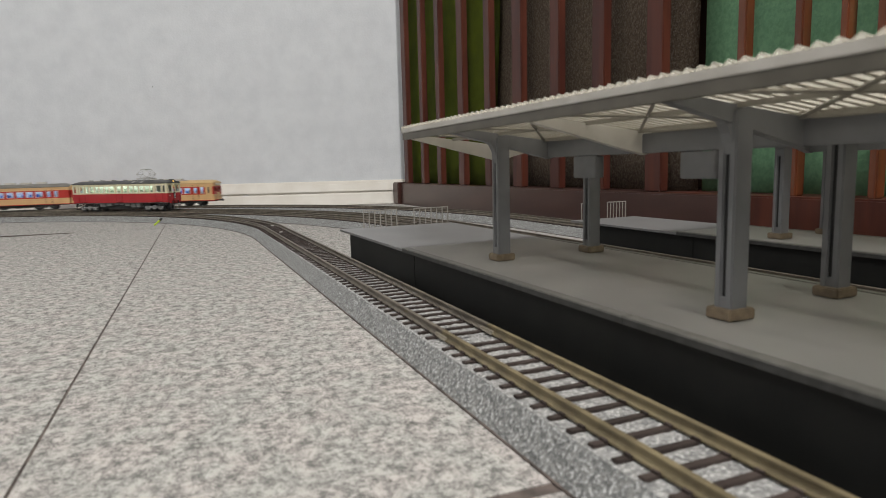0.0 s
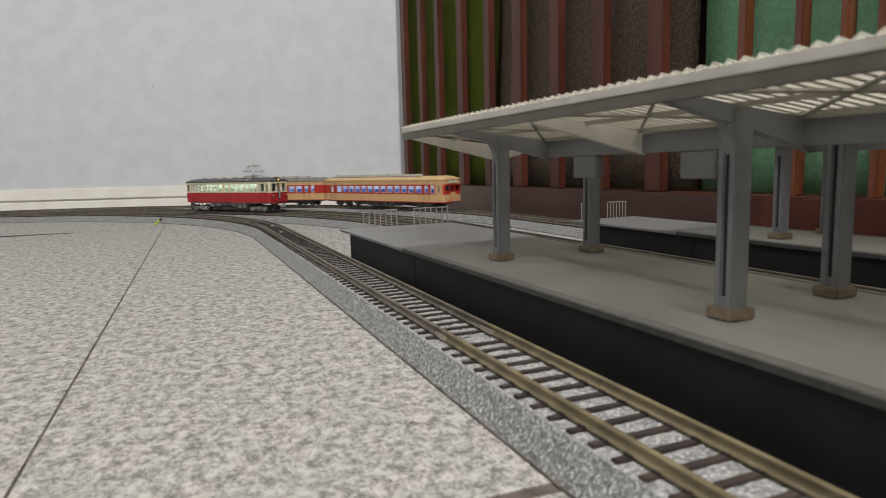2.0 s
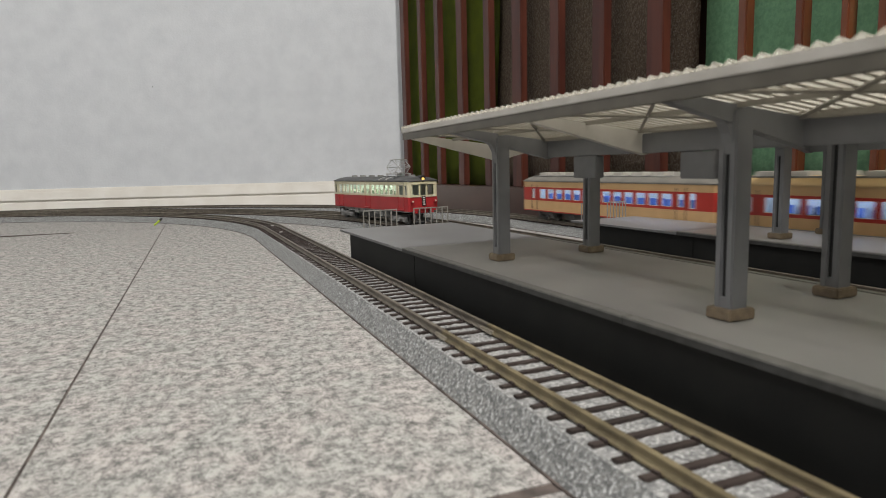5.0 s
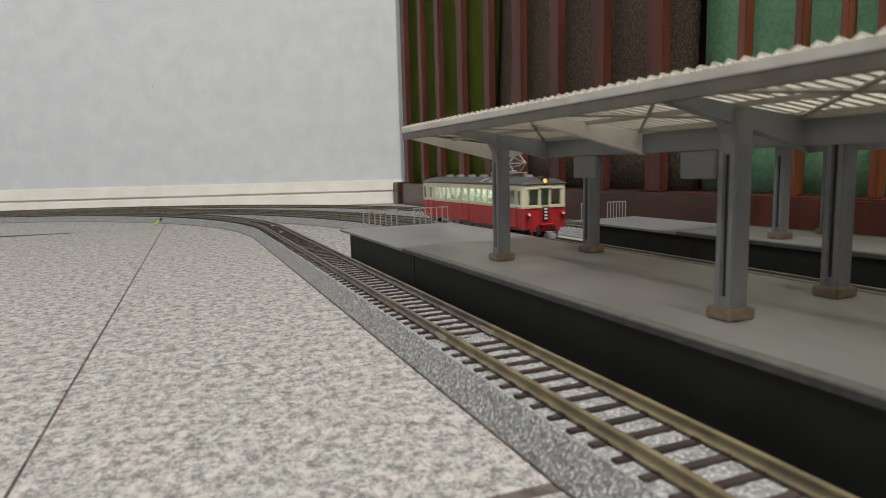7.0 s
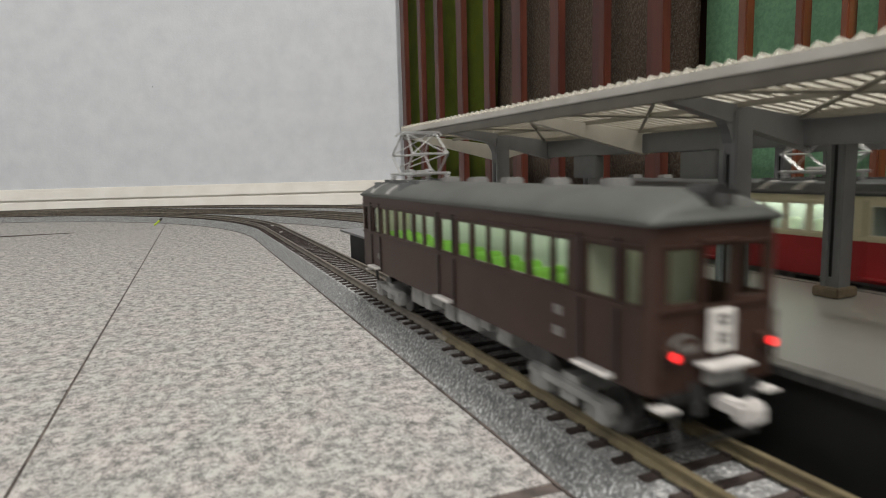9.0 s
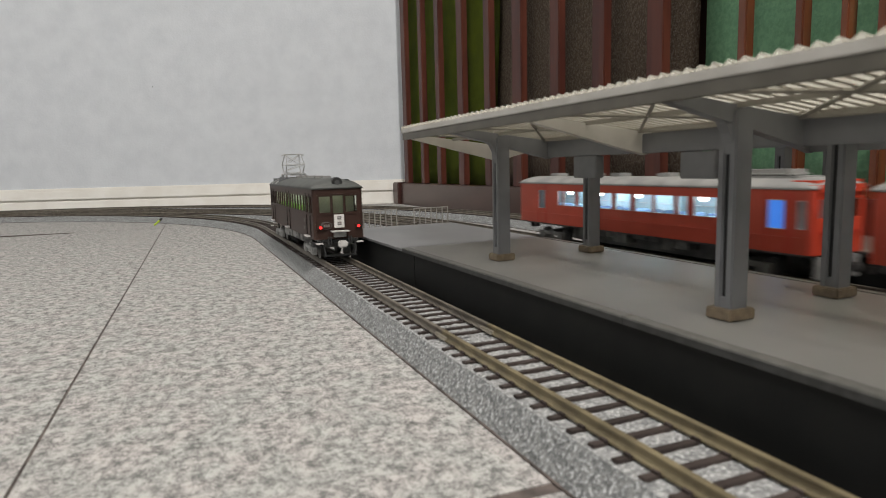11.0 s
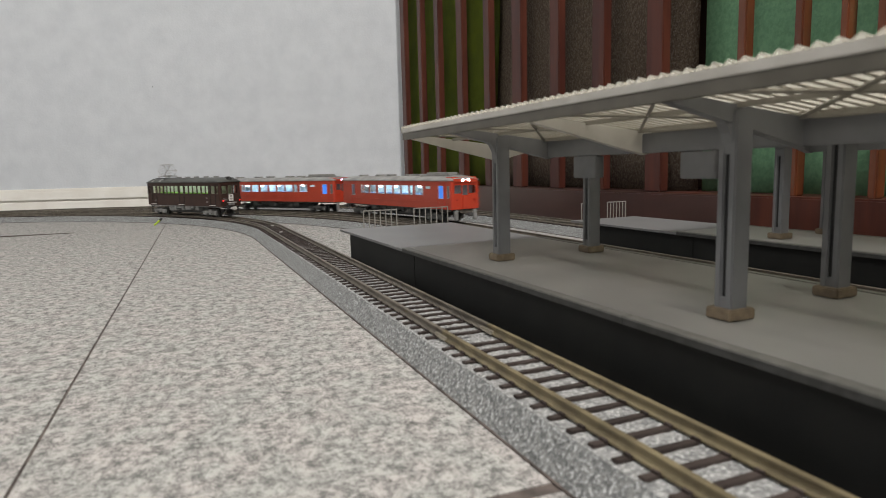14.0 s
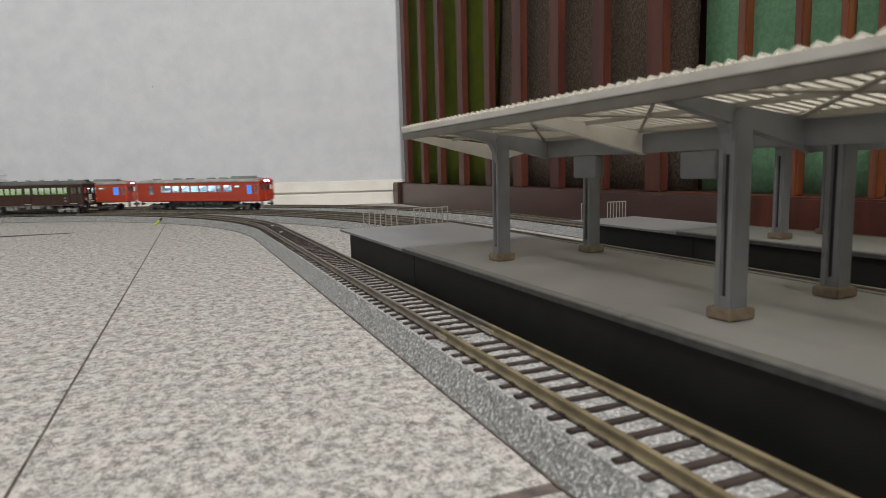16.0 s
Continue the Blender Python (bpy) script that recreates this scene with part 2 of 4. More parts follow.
# ---- slatted wooden rack with sheets of scenery mat behind the bars ----
def slat_rack():
    rack = new("slatted_rack")
    tagged(rack, "dark red-brown varnished wooden rack of upright bars holding rolled scenery mats", "rack")
    part("base_panel", B(0.432, 0.53, -0.9, 0.472, 0.0, 0.0425, 0.0015), WOOD, rack, "reddish brown wooden base rail")
    part("base_panel", B(0.430, 0.53, 0.4735, 1.203, 0.0, 0.0420, 0.0015), WOOD_BASE, rack, "dark brown wooden base rail")
    part("plinth_box", B(0.418, 0.4295, 0.385, 0.480, 0.018, 0.0425, 0.0012), WOOD_BASE, rack)
    part("end_block", B(0.424, 0.535, 1.205, 1.236, 0.0, 0.0440, 0.002), WOOD_BASE, rack)
    part("back_panel", B(0.525, 0.545, -0.9, 1.235, 0.0425, 1.5), WOOD_BASE, rack)
    part("top_rail", B(0.432, 0.525, -0.9, 1.235, 1.47, 1.5, 0.002), WOOD, rack)
    bars = [(1.2060, 1.1840), (1.1150, 1.0975), (1.0370, 1.0185), (0.9465, 0.9253), (0.8525, 0.8337), (0.7690, 0.7442), (0.6760, 0.6557),
            (0.5915, 0.5698), (0.5045, 0.4815), (0.3959, 0.3874), (0.3437, 0.3365), (0.3080, 0.3020), (0.2825, 0.2763)]
    bars += [(0.24 - 0.045 * i, 0.235 - 0.045 * i) for i in range(18)]
    for y1, y0 in bars:
        part("bar", B(0.440, 0.4500, y0, y1, 0.0425, 1.47, 0.0010), WOOD if y0 > 0.42 else WOOD_WARM, rack, "" if y0 > 0.42 else "orange-brown varnished bar")
    return rack


def mat_sheet(name, mat, y0, y1, x, label, wave, edge, seed):
    """A hanging sheet that bulges between the bars, with a wavering edge."""
    bm = bmesh.new()
    nz, ny = 40, 34
    grid = []
    for k in range(nz + 1):
        z = 0.0415 + 1.30 * k / nz
        row = []
        for j in range(ny + 1):
            f = j / ny
            y = y0 + (y1 - y0) * f
            y += edge * (noise.noise((seed, z * 6, 0.3)) if f > 0.97 else 0)
            xx = x + wave * noise.noise((seed + y * 13, z * 3.0, seed)) + 0.4 * wave * noise.noise((y * 40, z * 9, seed))
            row.append(bm.verts.new((xx, y, z)))
        grid.append(row)
    for k in range(nz):
        for j in range(ny):
            bm.faces.new((grid[k][j], grid[k][j + 1], grid[k + 1][j + 1], grid[k + 1][j]))
    bmesh.ops.solidify(bm, geom=bm.faces[:], thickness=0.003)
    ob = part(name, bm, mat, None, smooth=True)
    return tagged(ob, label, "mat")


# ---- track ----
class Path:
    """Straight along y up to y0, then a left-hand arc of radius r."""

    def __init__(self, x0, y0, r, slope=0.0):
        self.x0, self.y0, self.r, self.slope, self.h = x0, y0, r, slope, math.atan(-slope)

    def at(self, s):
        if s <= self.y0:
            return Vector((self.x0 + self.slope * (s - self.y0), s)), self.h
        a = (s - self.y0) / self.r
        return Vector((self.x0 + self.r * (math.cos(self.h + a) - math.cos(self.h)),
                       self.y0 + self.r * (math.sin(self.h + a) - math.sin(self.h)))), self.h + a

    def point(self, s, off, z):
        p, h = self.at(s)
        return Vector((p.x + off * math.cos(h), p.y + off * math.sin(h), z))


NEAR = Path(0.1025, 0.69, 0.60, 0.011)
INNER = Path(0.2385, 0.56, 0.78)
OUTER = Path(0.279, 0.57, 0.78)
REAR = Path(0.383, 0.63, 0.76)


def sweep(bm, path, s0, s1, outline, step=0.02):
    n = max(2, int((s1 - s0) / step))
    rows = []
    for i in range(n + 1):
        s = s0 + (s1 - s0) * i / n
        rows.append([bm.verts.new(path.point(s, o, z)) for o, z in outline])
    k = len(outline)
    for a, b in zip(rows, rows[1:]):
        for j in range(k):
            bm.faces.new((a[j], a[(j + 1) % k], b[(j + 1) % k], b[j]))
    bm.faces.new(rows[0])
    bm.faces.new(rows[-1][::-1])
    return bm


def rail_outline(o):
    t = RAIL_TOP
    return [(o - 0.0013, SLEEPER_TOP), (o + 0.0013, SLEEPER_TOP), (o + 0.0013, SLEEPER_TOP + 0.0005), (o + 0.0005, t - 0.0017),
            (o + 0.0005, t - 0.0009), (o + 0.0008, t - 0.0007), (o + 0.0008, t - 0.0001), (o + 0.0007, t), (o - 0.0007, t),
            (o - 0.0008, t - 0.0001), (o - 0.0008, t - 0.0007), (o - 0.0005, t - 0.0009), (o - 0.0005, t - 0.0017), (o - 0.0013, SLEEPER_TOP + 0.0005)]


def granular(path, s0, s1, outline, grain, step):
    """An open sheet along the path whose skin is roughened like coarse granules."""
    bm = bmesh.new()
    rows = []
    for i in range(int((s1 - s0) / step) + 1):
        s = s0 + step * i
        row = []
        for k, (o, z) in enumerate(outline):
            v = path.point(s, o, z)
            if 0 < k < len(outline) - 1:
                q = v * 640.0
                v.z += grain * noise.noise(q)
                v.x += 0.6 * grain * noise.noise(q + Vector((31.0, 7.0, 3.0)))
            row.append(bm.verts.new(v))
        rows.append(row)
    for a, b in zip(rows, rows[1:]):
        for j in range(len(outline) - 1):
            bm.faces.new((a[j], a[j + 1], b[j + 1], b[j]))
    return bm


def track(path, s0, s1, label, lone, metal, lift=0.0, bed=True):
    tr = new("track")
    tagged(tr, label, "railway track", group="model railway tracks")
    if bed:
        w = 0.0205
        part("roadbed", sweep(bmesh.new(), path, s0, s1, [(-w, 0.0), (w, 0.0), (w - 0.005, 0.0085 + lift), (-w + 0.005, 0.0085 + lift)]),
             BALLAST, tr, "light grey granular roadbed")
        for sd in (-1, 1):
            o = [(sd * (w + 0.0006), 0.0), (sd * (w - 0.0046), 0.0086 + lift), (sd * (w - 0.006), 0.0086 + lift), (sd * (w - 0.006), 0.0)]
            part("roadbed_edge", sweep(bmesh.new(), path, s0, s1, o if sd > 0 else o[::-1]), BALLAST_SHADED, tr)
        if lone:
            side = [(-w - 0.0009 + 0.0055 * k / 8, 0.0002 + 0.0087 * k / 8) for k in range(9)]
            part("granule_skin", granular(path, max(s0, 0.02), min(s1, 0.95), side, 0.00042, 0.0009), BALLAST_SHADED, tr, "coarse grey granules on the roadbed shoulder")
            crown = [(-w + 0.0046 + (2 * w - 0.0092) * k / 26, 0.0087) for k in range(27)]
            part("granule_crown", granular(path, max(s0, 0.04), min(s1, 0.60), crown, 0.00035, 0.0011), BALLAST, tr, "pale grey granules between the sleepers")
    # dark strip that paints the shadow line along the roadbed foot
    part("foot_gap", sweep(bmesh.new(), path, s0, s1, [(-0.0219, 0.0001), (0.0219, 0.0001), (0.0219, 0.0005), (-0.0219, 0.0005)]), SEAM_AND_SHADE, tr)
    for sd in (-1, 1):
        part("rail", sweep(bmesh.new(), path, s0, s1, rail_outline(sd * HALF_GAUGE)), metal, tr, "brassy weathered rail" if metal is RAIL else "dark brown weathered rail")
    pitch, half = 0.0084, 0.0146
    n = int((s1 - s0) / pitch)
    data = None
    rest = bmesh.new()
    for i in range(n):
        s = s0 + pitch * (i + 0.5)
        p, h = path.at(s)
        if lone:
            m = pose(p.x, p.y, SLEEPER_TOP - 0.0015, 0, 0, math.degrees(h))
            if data is None:
                ob = part("sleeper", sleeper_mesh(), SLEEPER, tr)
                ob.matrix_basis = m
                data = ob.data
            else:
                piece("sleeper", data, tr, m)
        else:
            q = [path.point(s + e, o, 0) for e, o in ((-0.0014, -half), (-0.0014, half), (0.0014, half), (0.0014, -half))]
            top = [rest.verts.new((v.x, v.y, SLEEPER_TOP)) for v in q]
            low = [rest.verts.new((v.x, v.y, SLEEPER_TOP - 0.0015)) for v in q]
            rest.faces.new(top)
            for j in range(4):
                rest.faces.new((top[j], low[j], low[(j + 1) % 4], top[(j + 1) % 4]))
    if not lone:
        tagged(part("sleeper_row", rest, SLEEPER, tr), kind="stuff")
    else:
        rest.free()
    return tr


def sleeper_mesh():
    bm = B(-0.0146, 0.0146, -0.0012, 0.0012, 0.0, 0.0015, 0.0002)
    for sd in (-1, 1):                       # rail chairs clasping the foot
        for e in (-1, 1):
            c = sd * HALF_GAUGE + e * 0.0015
            box(bm, c - 0.0005, c + 0.0005, -0.0011, 0.0011, 0.0015, 0.0021)
    return bm


# ---- platforms ----
def platform(name_label, x0, x1, y_end, y_joint, dx_face=0.003):
    pf = new("platform")
    tagged(pf, name_label, "platform", group="model station platforms")
    top = 0.0265
    part("deck", B(x0 + 0.004, x1 - 0.004, -0.75, y_joint, top - 0.002, top, 0.0003), PLATFORM, pf)
    part("end_deck", B(x0, x1, y_joint + 0.0003, y_end, top - 0.0022, top - 0.0006, 0.0003), PLATFORM_END, pf, "paler grey end section of the deck")
    part("edge_strip", B(x1 - 0.0039, x1, -0.75, y_joint, top - 0.0021, top + 0.00012, 0.0003), PLATFORM_LIP, pf)
    for k in range(3):
        ya = (-0.75, y_joint - 0.3780, y_joint - 0.1900)[k]
        yb = (y_joint - 0.3781, y_joint - 0.1901, y_joint)[k]
        part("edge_strip", B(x0, x0 + 0.0039, ya, yb, top - 0.0005, top + 0.00012, 0.0002), PLATFORM_LIP, pf)
        part("edge_face", B(x0 + 0.0002, x0 + 0.0039, ya, yb, top - 0.0024, top - 0.0005, 0.0001), PLATFORM_EDGE, pf, "dark grey face under the deck lip")
    part("side_block", B(x0 + dx_face, x1 - dx_face, -0.75, y_joint - 0.012, 0.0, top - 0.002, 0.0001), PLATFORM_SIDE, pf)
    part("side_block", B(x0 + dx_face, x1 - dx_face, y_joint - 0.0116, y_end - 0.018, 0.0, top - 0.0022, 0.0003), PLATFORM_SIDE, pf)
    return pf


def railing(x0, x1, y, posts):
    r = new("railing")
    tagged(r, "grey plastic railing of thin uprights at the platform end", "railing", group="platform railings")
    z0, z1 = 0.0258, 0.0395
    part("top_bar", B(x0, x1, y - 0.0004, y + 0.0004, z1 - 0.0008, z1), RAILING, r)
    for i in range(posts):
        x = x0 + 0.0004 + (x1 - x0 - 0.0008) * i / (posts - 1)
        part("upright", B(x - 0.0004, x + 0.0004, y - 0.0003, y + 0.0003, z0, z1 - 0.0009), RAILING, r)
    return r


def canopy(xa, xb, ca, cb, y_end, bents, label):
    """Butterfly canopy: two rows of columns, V beams, a middle girder, braces and a translucent corrugated roof that dips to the middle."""
    cn = new("platform_canopy")
    tagged(cn, label, "canopy", group="platform canopies")
    deck, eave, valley = 0.0265, 0.0878, 0.0812
    xm = (ca + cb) / 2
    y_far = -0.60

    def under(x):
        f = (x - xa) / (xm - xa) if x < xm else (xb - x) / (xb - xm)
        return eave + (valley - eave) * f

    # corrugated sheets
    pitch, amp = 0.0041, 0.00068
    for xo, xi in ((xa - 0.0012, xm), (xm, xb + 0.0012)):
        bm = bmesh.new()
        zo, zi = under(xo) + 0.0044, under(xi) + 0.0040
        rows = []
        n = int((y_end + 0.001 - y_far) / pitch * 8)
        for i in range(n + 1):
            y = y_end + 0.001 - pitch * i / 8
            w = amp * (1 - 2 * abs((i % 8) / 4 - 1)) * 0.6 + amp * 0.4 * math.cos(2 * math.pi * (i % 8 + 4) / 8)
            rows.append([bm.verts.new((xo, y, zo + w)), bm.verts.new((xi, y, zi + w)),
                         bm.verts.new((xi, y, zi + w - 0.0006)), bm.verts.new((xo, y, zo + w - 0.0006))])
        for p, q in zip(rows, rows[1:]):
            for j in range(4):
                bm.faces.new((p[j], p[(j + 1) % 4], q[(j + 1) % 4], q[j]))
        # added thin dark bars that imitate the shading of the corrugation from below
        shade_stripes = bmesh.new()
        for i in range(int((y_end - y_far) / pitch)):
            y = y_end - 0.0005 - pitch * i
            q = [shade_stripes.verts.new((x, y + dy, z - 0.0012 + dz)) for x, z in ((xo + 0.002, zo), (xi, zi)) for dy in (-0.0004, 0.0004) for dz in (-0.0004, 0.0)]
            for f in ((0, 1, 5, 4), (2, 6, 7, 3), (0, 4, 6, 2), (1, 3, 7, 5), (0, 2, 3, 1), (4, 5, 7, 6)):
                shade_stripes.faces.new([q[k] for k in f])
        tagged(part("sheet_ribbing", shade_stripes, CANOPY_RIB, cn), kind="stuff")
        part("roof_sheet", bm, CANOPY_SHEET, cn, "off-white translucent corrugated roof sheet")
    for x in (xa, xb):
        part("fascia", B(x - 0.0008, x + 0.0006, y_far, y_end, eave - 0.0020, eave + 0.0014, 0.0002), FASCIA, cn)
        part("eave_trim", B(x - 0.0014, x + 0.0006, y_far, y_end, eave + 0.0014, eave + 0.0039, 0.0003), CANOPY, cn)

    def vee(y, thick, mat, name):
        drop_o, drop_i = 0.0008, 0.0072
        for x0, x1 in ((xa + 0.0008, xm - 0.0001), (xb - 0.0008, xm + 0.0001)):
            pts = [(x0, under(x0) - drop_o), (x1, valley - drop_i), (x1, valley + 0.0014), (x0, under(x0) + 0.0014)]
            part(name, prism(bmesh.new(), pts if x0 < x1 else pts[::-1], y - thick, y + thick), mat, cn)

    vee(y_end - 0.0012, 0.0010, CANOPY, "end_rafter")
    step = abs(bents[0] - bents[1])
    mids = [b - step / 2 for b in bents]
    for y in mids:
        vee(y, 0.0016, CANOPY, "rafter")
    part("girder", B(xm - 0.0016, xm + 0.0016, y_far, bents[0] - 0.0022, valley - 0.0066, valley + 0.0008, 0.0003), COLUMN, cn)
    # purlins and crossed braces
    for f in (0.06, 0.5, 0.94):
        for xo in (xa, xb):
            x = xo + (xm - xo) * f
            z = under(x) + 0.0016
            part("purlin", B(x - 0.0006, x + 0.0006, y_far, y_end - 0.0026, z - 0.0010, z + 0.0004), CANOPY_RIB, cn)
    lines = sorted([y_end - 0.0012] + bents + mids, reverse=True)
    for y1, y0 in zip(lines, lines[1:]):
        if y0 < y_far:
            break
        for xo in (xa, xb):
            for a, b in ((0.06, 0.94), (0.94, 0.06)):
                p = Vector((xo + (xm - xo) * a, y1 - 0.002, 0))
                q = Vector((xo + (xm - xo) * b, y0 + 0.002, 0))
                p.z, q.z = under(p.x) + 0.0013, under(q.x) + 0.0013
                part("brace", tube(bmesh.new(), p, q, 0.00065, 4), CANOPY_RIB, cn)
    for b in bents:
        vee(b, 0.0019, COLUMN, "beam")
        beam_y = b
        for c, sg in ((ca, -1), (cb, 1)):
            zt = under(c) + 0.0008
            b = beam_y + (max(0.0, min(0.006, 0.04 * (bents[0] - beam_y))) if sg > 0 else 0.0)
            w, d = 0.0032, 0.0031
            bm = bmesh.new()
            for e in (-1, 1):
                box(bm, c - w, c + w, b + e * d - (0.0024 if e > 0 else 0), b + e * d + (0.0024 if e < 0 else 0), deck + 0.003, zt - 0.001, 0.0004)
            box(bm, c - w + 0.0012, c + w - 0.0012, b - d + 0.001, b + d - 0.001, deck + 0.003, zt - 0.001)
            box(bm, c - w + 0.0002, c + w - 0.0002, b - d + 0.001, b + d - 0.001, deck + 0.003, deck + 0.0065)
            part("column", bm, COLUMN, cn)
            for e in (-1, 1):
                xg = c + e * (w - 0.0011)
                part("groove", B(xg - 0.0002, xg + 0.0002, b - 0.0011, b + 0.0011, deck + 0.0066, zt - 0.004), GROOVE, cn)
            part("plinth", B(c - 0.0049, c + 0.0049, b - 0.0044, b + 0.0044, deck + 0.0002, deck + 0.0034, 0.0004), PLINTH, cn, "tan column plinth")
            # curved haunch between column head and beam
            x0 = c + sg * (w - 0.0003)
            zc = under(x0 + sg * 0.009) - 0.0015
            arc = [(x0 + sg * 0.009 * (1 - math.cos(k * math.pi / 12)), zt - 0.0125 + (zc - zt + 0.0125) * math.sin(k * math.pi / 12)) for k in range(7)]
            pts = [(x0, zt)] + arc + [(x0 + sg * 0.010, zc + 0.001)]
            part("haunch", prism(bmesh.new(), pts if sg > 0 else pts[::-1], b - 0.0017, b + 0.0017), COLUMN, cn)
    return cn


def hanging_sign(x, y):
    s = new("hanging_sign")
    tagged(s, "blank dark grey sign box hanging under the canopy girder", "sign", group="hanging signs")
    board = part("board", B(x - 0.0021, x + 0.0021, y - 0.0082, y + 0.0082, 0.0650, 0.0744, 0.0003), COLUMN, s)
    part("face", B(x - 0.0023, x - 0.0021, y - 0.0076, y + 0.0076, 0.0660, 0.0731), COLUMN, board)
    for e in (-0.006, 0.006):
        part("hanger", B(x - 0.0012, x + 0.0012, y + e - 0.0008, y + e + 0.0008, 0.0744, 0.0748), COLUMN, s)
    return s


def marker_stick():
    ob = new("marker_stick")
    foot, top = Vector((-0.022, 0.965, 0.0014)), Vector((-0.0115, 0.968, 0.0105))
    mid = foot.lerp(top, 0.7)
    part("shaft", tube(bmesh.new(), foot, mid, 0.0013, 10), PEN_GREEN, ob)
    part("tip", tube(bmesh.new(), mid, top, 0.0017, 10), BLACK, ob)
    tagged(ob, "small yellow-green stick with a black tip leaning by the roadbed", "stick")


TRACK_CLIPS = [(0.1065, 0.741, 0), (0.1026, 0.6576, 20), (0.1234, 0.7274, 40), (0.1233, 0.6633, 60)]
PIN_AT = (-0.0135, 1.3772, 0.2416)
room()
slat_rack()
mat_sheet("scenery_mat", FELT_OLIVE, 0.838, 1.226, 0.462, "olive green felt mat standing behind the wooden bars", 0.009, 0.02, 2.1)
mat_sheet("scenery_mat", FLEECE_BROWN, 0.4655, 0.875, 0.472, "dark brown speckled fleece mat behind the bars", 0.009, 0.02, 5.7)
mat_sheet("scenery_mat", FOAM_MINT, -0.60, 0.463, 0.474, "mint green foam scenery mat behind the bars", 0.006, 0.004, 9.2)
platform("grey model platform with black sides beside the near track", 0.119, 0.2135, 0.476, 0.335)
platform("narrow grey model platform with black sides between two tracks", 0.298, 0.3640, 0.428, 0.311)
railing(0.1375, 0.1655, 0.4745, 7)
railing(0.1795, 0.2100, 0.4745, 7)
railing(0.3075, 0.3255, 0.4265, 6)
railing(0.3335, 0.3530, 0.4265, 7)
canopy(0.1150, 0.2245, 0.1437, 0.1955, 0.3146, [0.2625, 0.1285, -0.0055, -0.1395, -0.2735, -0.4075, -0.5415], "grey-columned station canopy with off-white corrugated butterfly roof")
canopy(0.2940, 0.3720, 0.3148, 0.3545, 0.2990, [0.2490, 0.1150, -0.0190, -0.1530, -0.2870, -0.4210, -0.5550], "narrow grey-columned canopy with off-white corrugated roof")
hanging_sign(0.1696, 0.2300)
hanging_sign(0.1696, 0.1655)
track(NEAR, -0.55, 0.2050, "single line of brown sleepers and brassy rails on grey roadbed", True, RAIL)
track(NEAR, 0.20505, 1.95, "brown sleepers and dark rails on grey roadbed, curving away", True, RAIL_DARK)
track(NEAR, -1.45, -0.55, "single line of brown sleepers and brassy rails on grey roadbed", False, RAIL)
track(INNER, -1.45, 2.05, "inner of two tracks between the platforms, curving away", False, RAIL_DARK)
track(OUTER, -1.45, 2.15, "outer of two tracks between the platforms, curving away", False, RAIL_DARK)
track(REAR, -1.45, 2.25, "rear track that passes behind the narrow platform", False, RAIL_DARK)
for sd in (-1, 1):
    at = NEAR.point(0.2052, sd * HALF_GAUGE, SLEEPER_TOP)
    joint = B(-0.0014, 0.0014, -0.0052, 0.0052, 0.0005, 0.0016, 0.0002)
    box(joint, -0.0017, 0.0017, -0.0046, 0.0046, 0.0002, 0.0007)
    tagged(part("rail_joiner", joint, JOINER), "pale metal joiner clasping two rail ends", "rail joiner", group="rail joiners").matrix_world = pose(at.x, at.y, at.z, 0, 0, math.degrees(NEAR.h))
marker_stick()
for cx, cy, turn in TRACK_CLIPS:
    clip = part("track_clip", B(-0.0016, 0.0016, -0.0011, 0.0011, 0.0, 0.0008, 0.0002), PLATE_PALE)
    clip.matrix_world = pose(cx, cy, SLEEPER_TOP, 0, 0, turn)
    tagged(clip, "small pale plastic clip lying between the rails", "clip", group="track clips")
dot = bmesh.new()
bmesh.ops.create_uvsphere(dot, u_segments=10, v_segments=6, radius=0.0011)
tagged(part("wall_pin", dot, BLACK), "tiny dark pin head in the wallpaper", "pin").matrix_world = Matrix.Translation(PIN_AT)


# ---- rolling stock ----
GLASS = glass("car_window_glass")
ROOF_GREY = material("car_roof_grey", (0.115, 0.12, 0.12), 0.55, spots=(0.095, 0.10, 0.10), scale=60)
ROOF_DARK = material("car_roof_dark_grey", (0.060, 0.062, 0.062), 0.55, spots=(0.05, 0.05, 0.05), scale=60)
ROOF_PALE = material("car_roof_silver_grey", (0.27, 0.265, 0.25), 0.5, spots=(0.20, 0.197, 0.19), scale=60)
ROOF_BEIGE = material("car_roof_beige_grey", (0.17, 0.16, 0.14), 0.55, spots=(0.145, 0.137, 0.12), scale=60)
ROOF_CREAM = material("car_roof_shoulder_cream", (0.50, 0.35, 0.17), 0.45, spots=(0.46, 0.32, 0.155), scale=60)
BROWN = material("car_body_grape_brown", (0.047, 0.025, 0.019), 0.45, spots=(0.040, 0.021, 0.016), scale=70, shine=0.25)
ROOF_OLIVE = material("car_roof_olive_grey", (0.085, 0.088, 0.082), 0.6, spots=(0.07, 0.072, 0.067), scale=60, shine=0.3)
BULKHEAD = material("cab_bulkhead_sage", (0.36, 0.36, 0.27), 0.6, spots=(0.31, 0.31, 0.23), scale=80)
BROWN_DK = material("car_door_seam_brown", (0.014, 0.007, 0.006), 0.5, spots=(0.011, 0.006, 0.005), scale=70)
RED = material("car_body_crimson", (0.36, 0.022, 0.026), 0.38, spots=(0.32, 0.019, 0.023), scale=60)
CREAM = material("car_body_cream", (0.60, 0.56, 0.39), 0.4, spots=(0.56, 0.52, 0.36), scale=60)
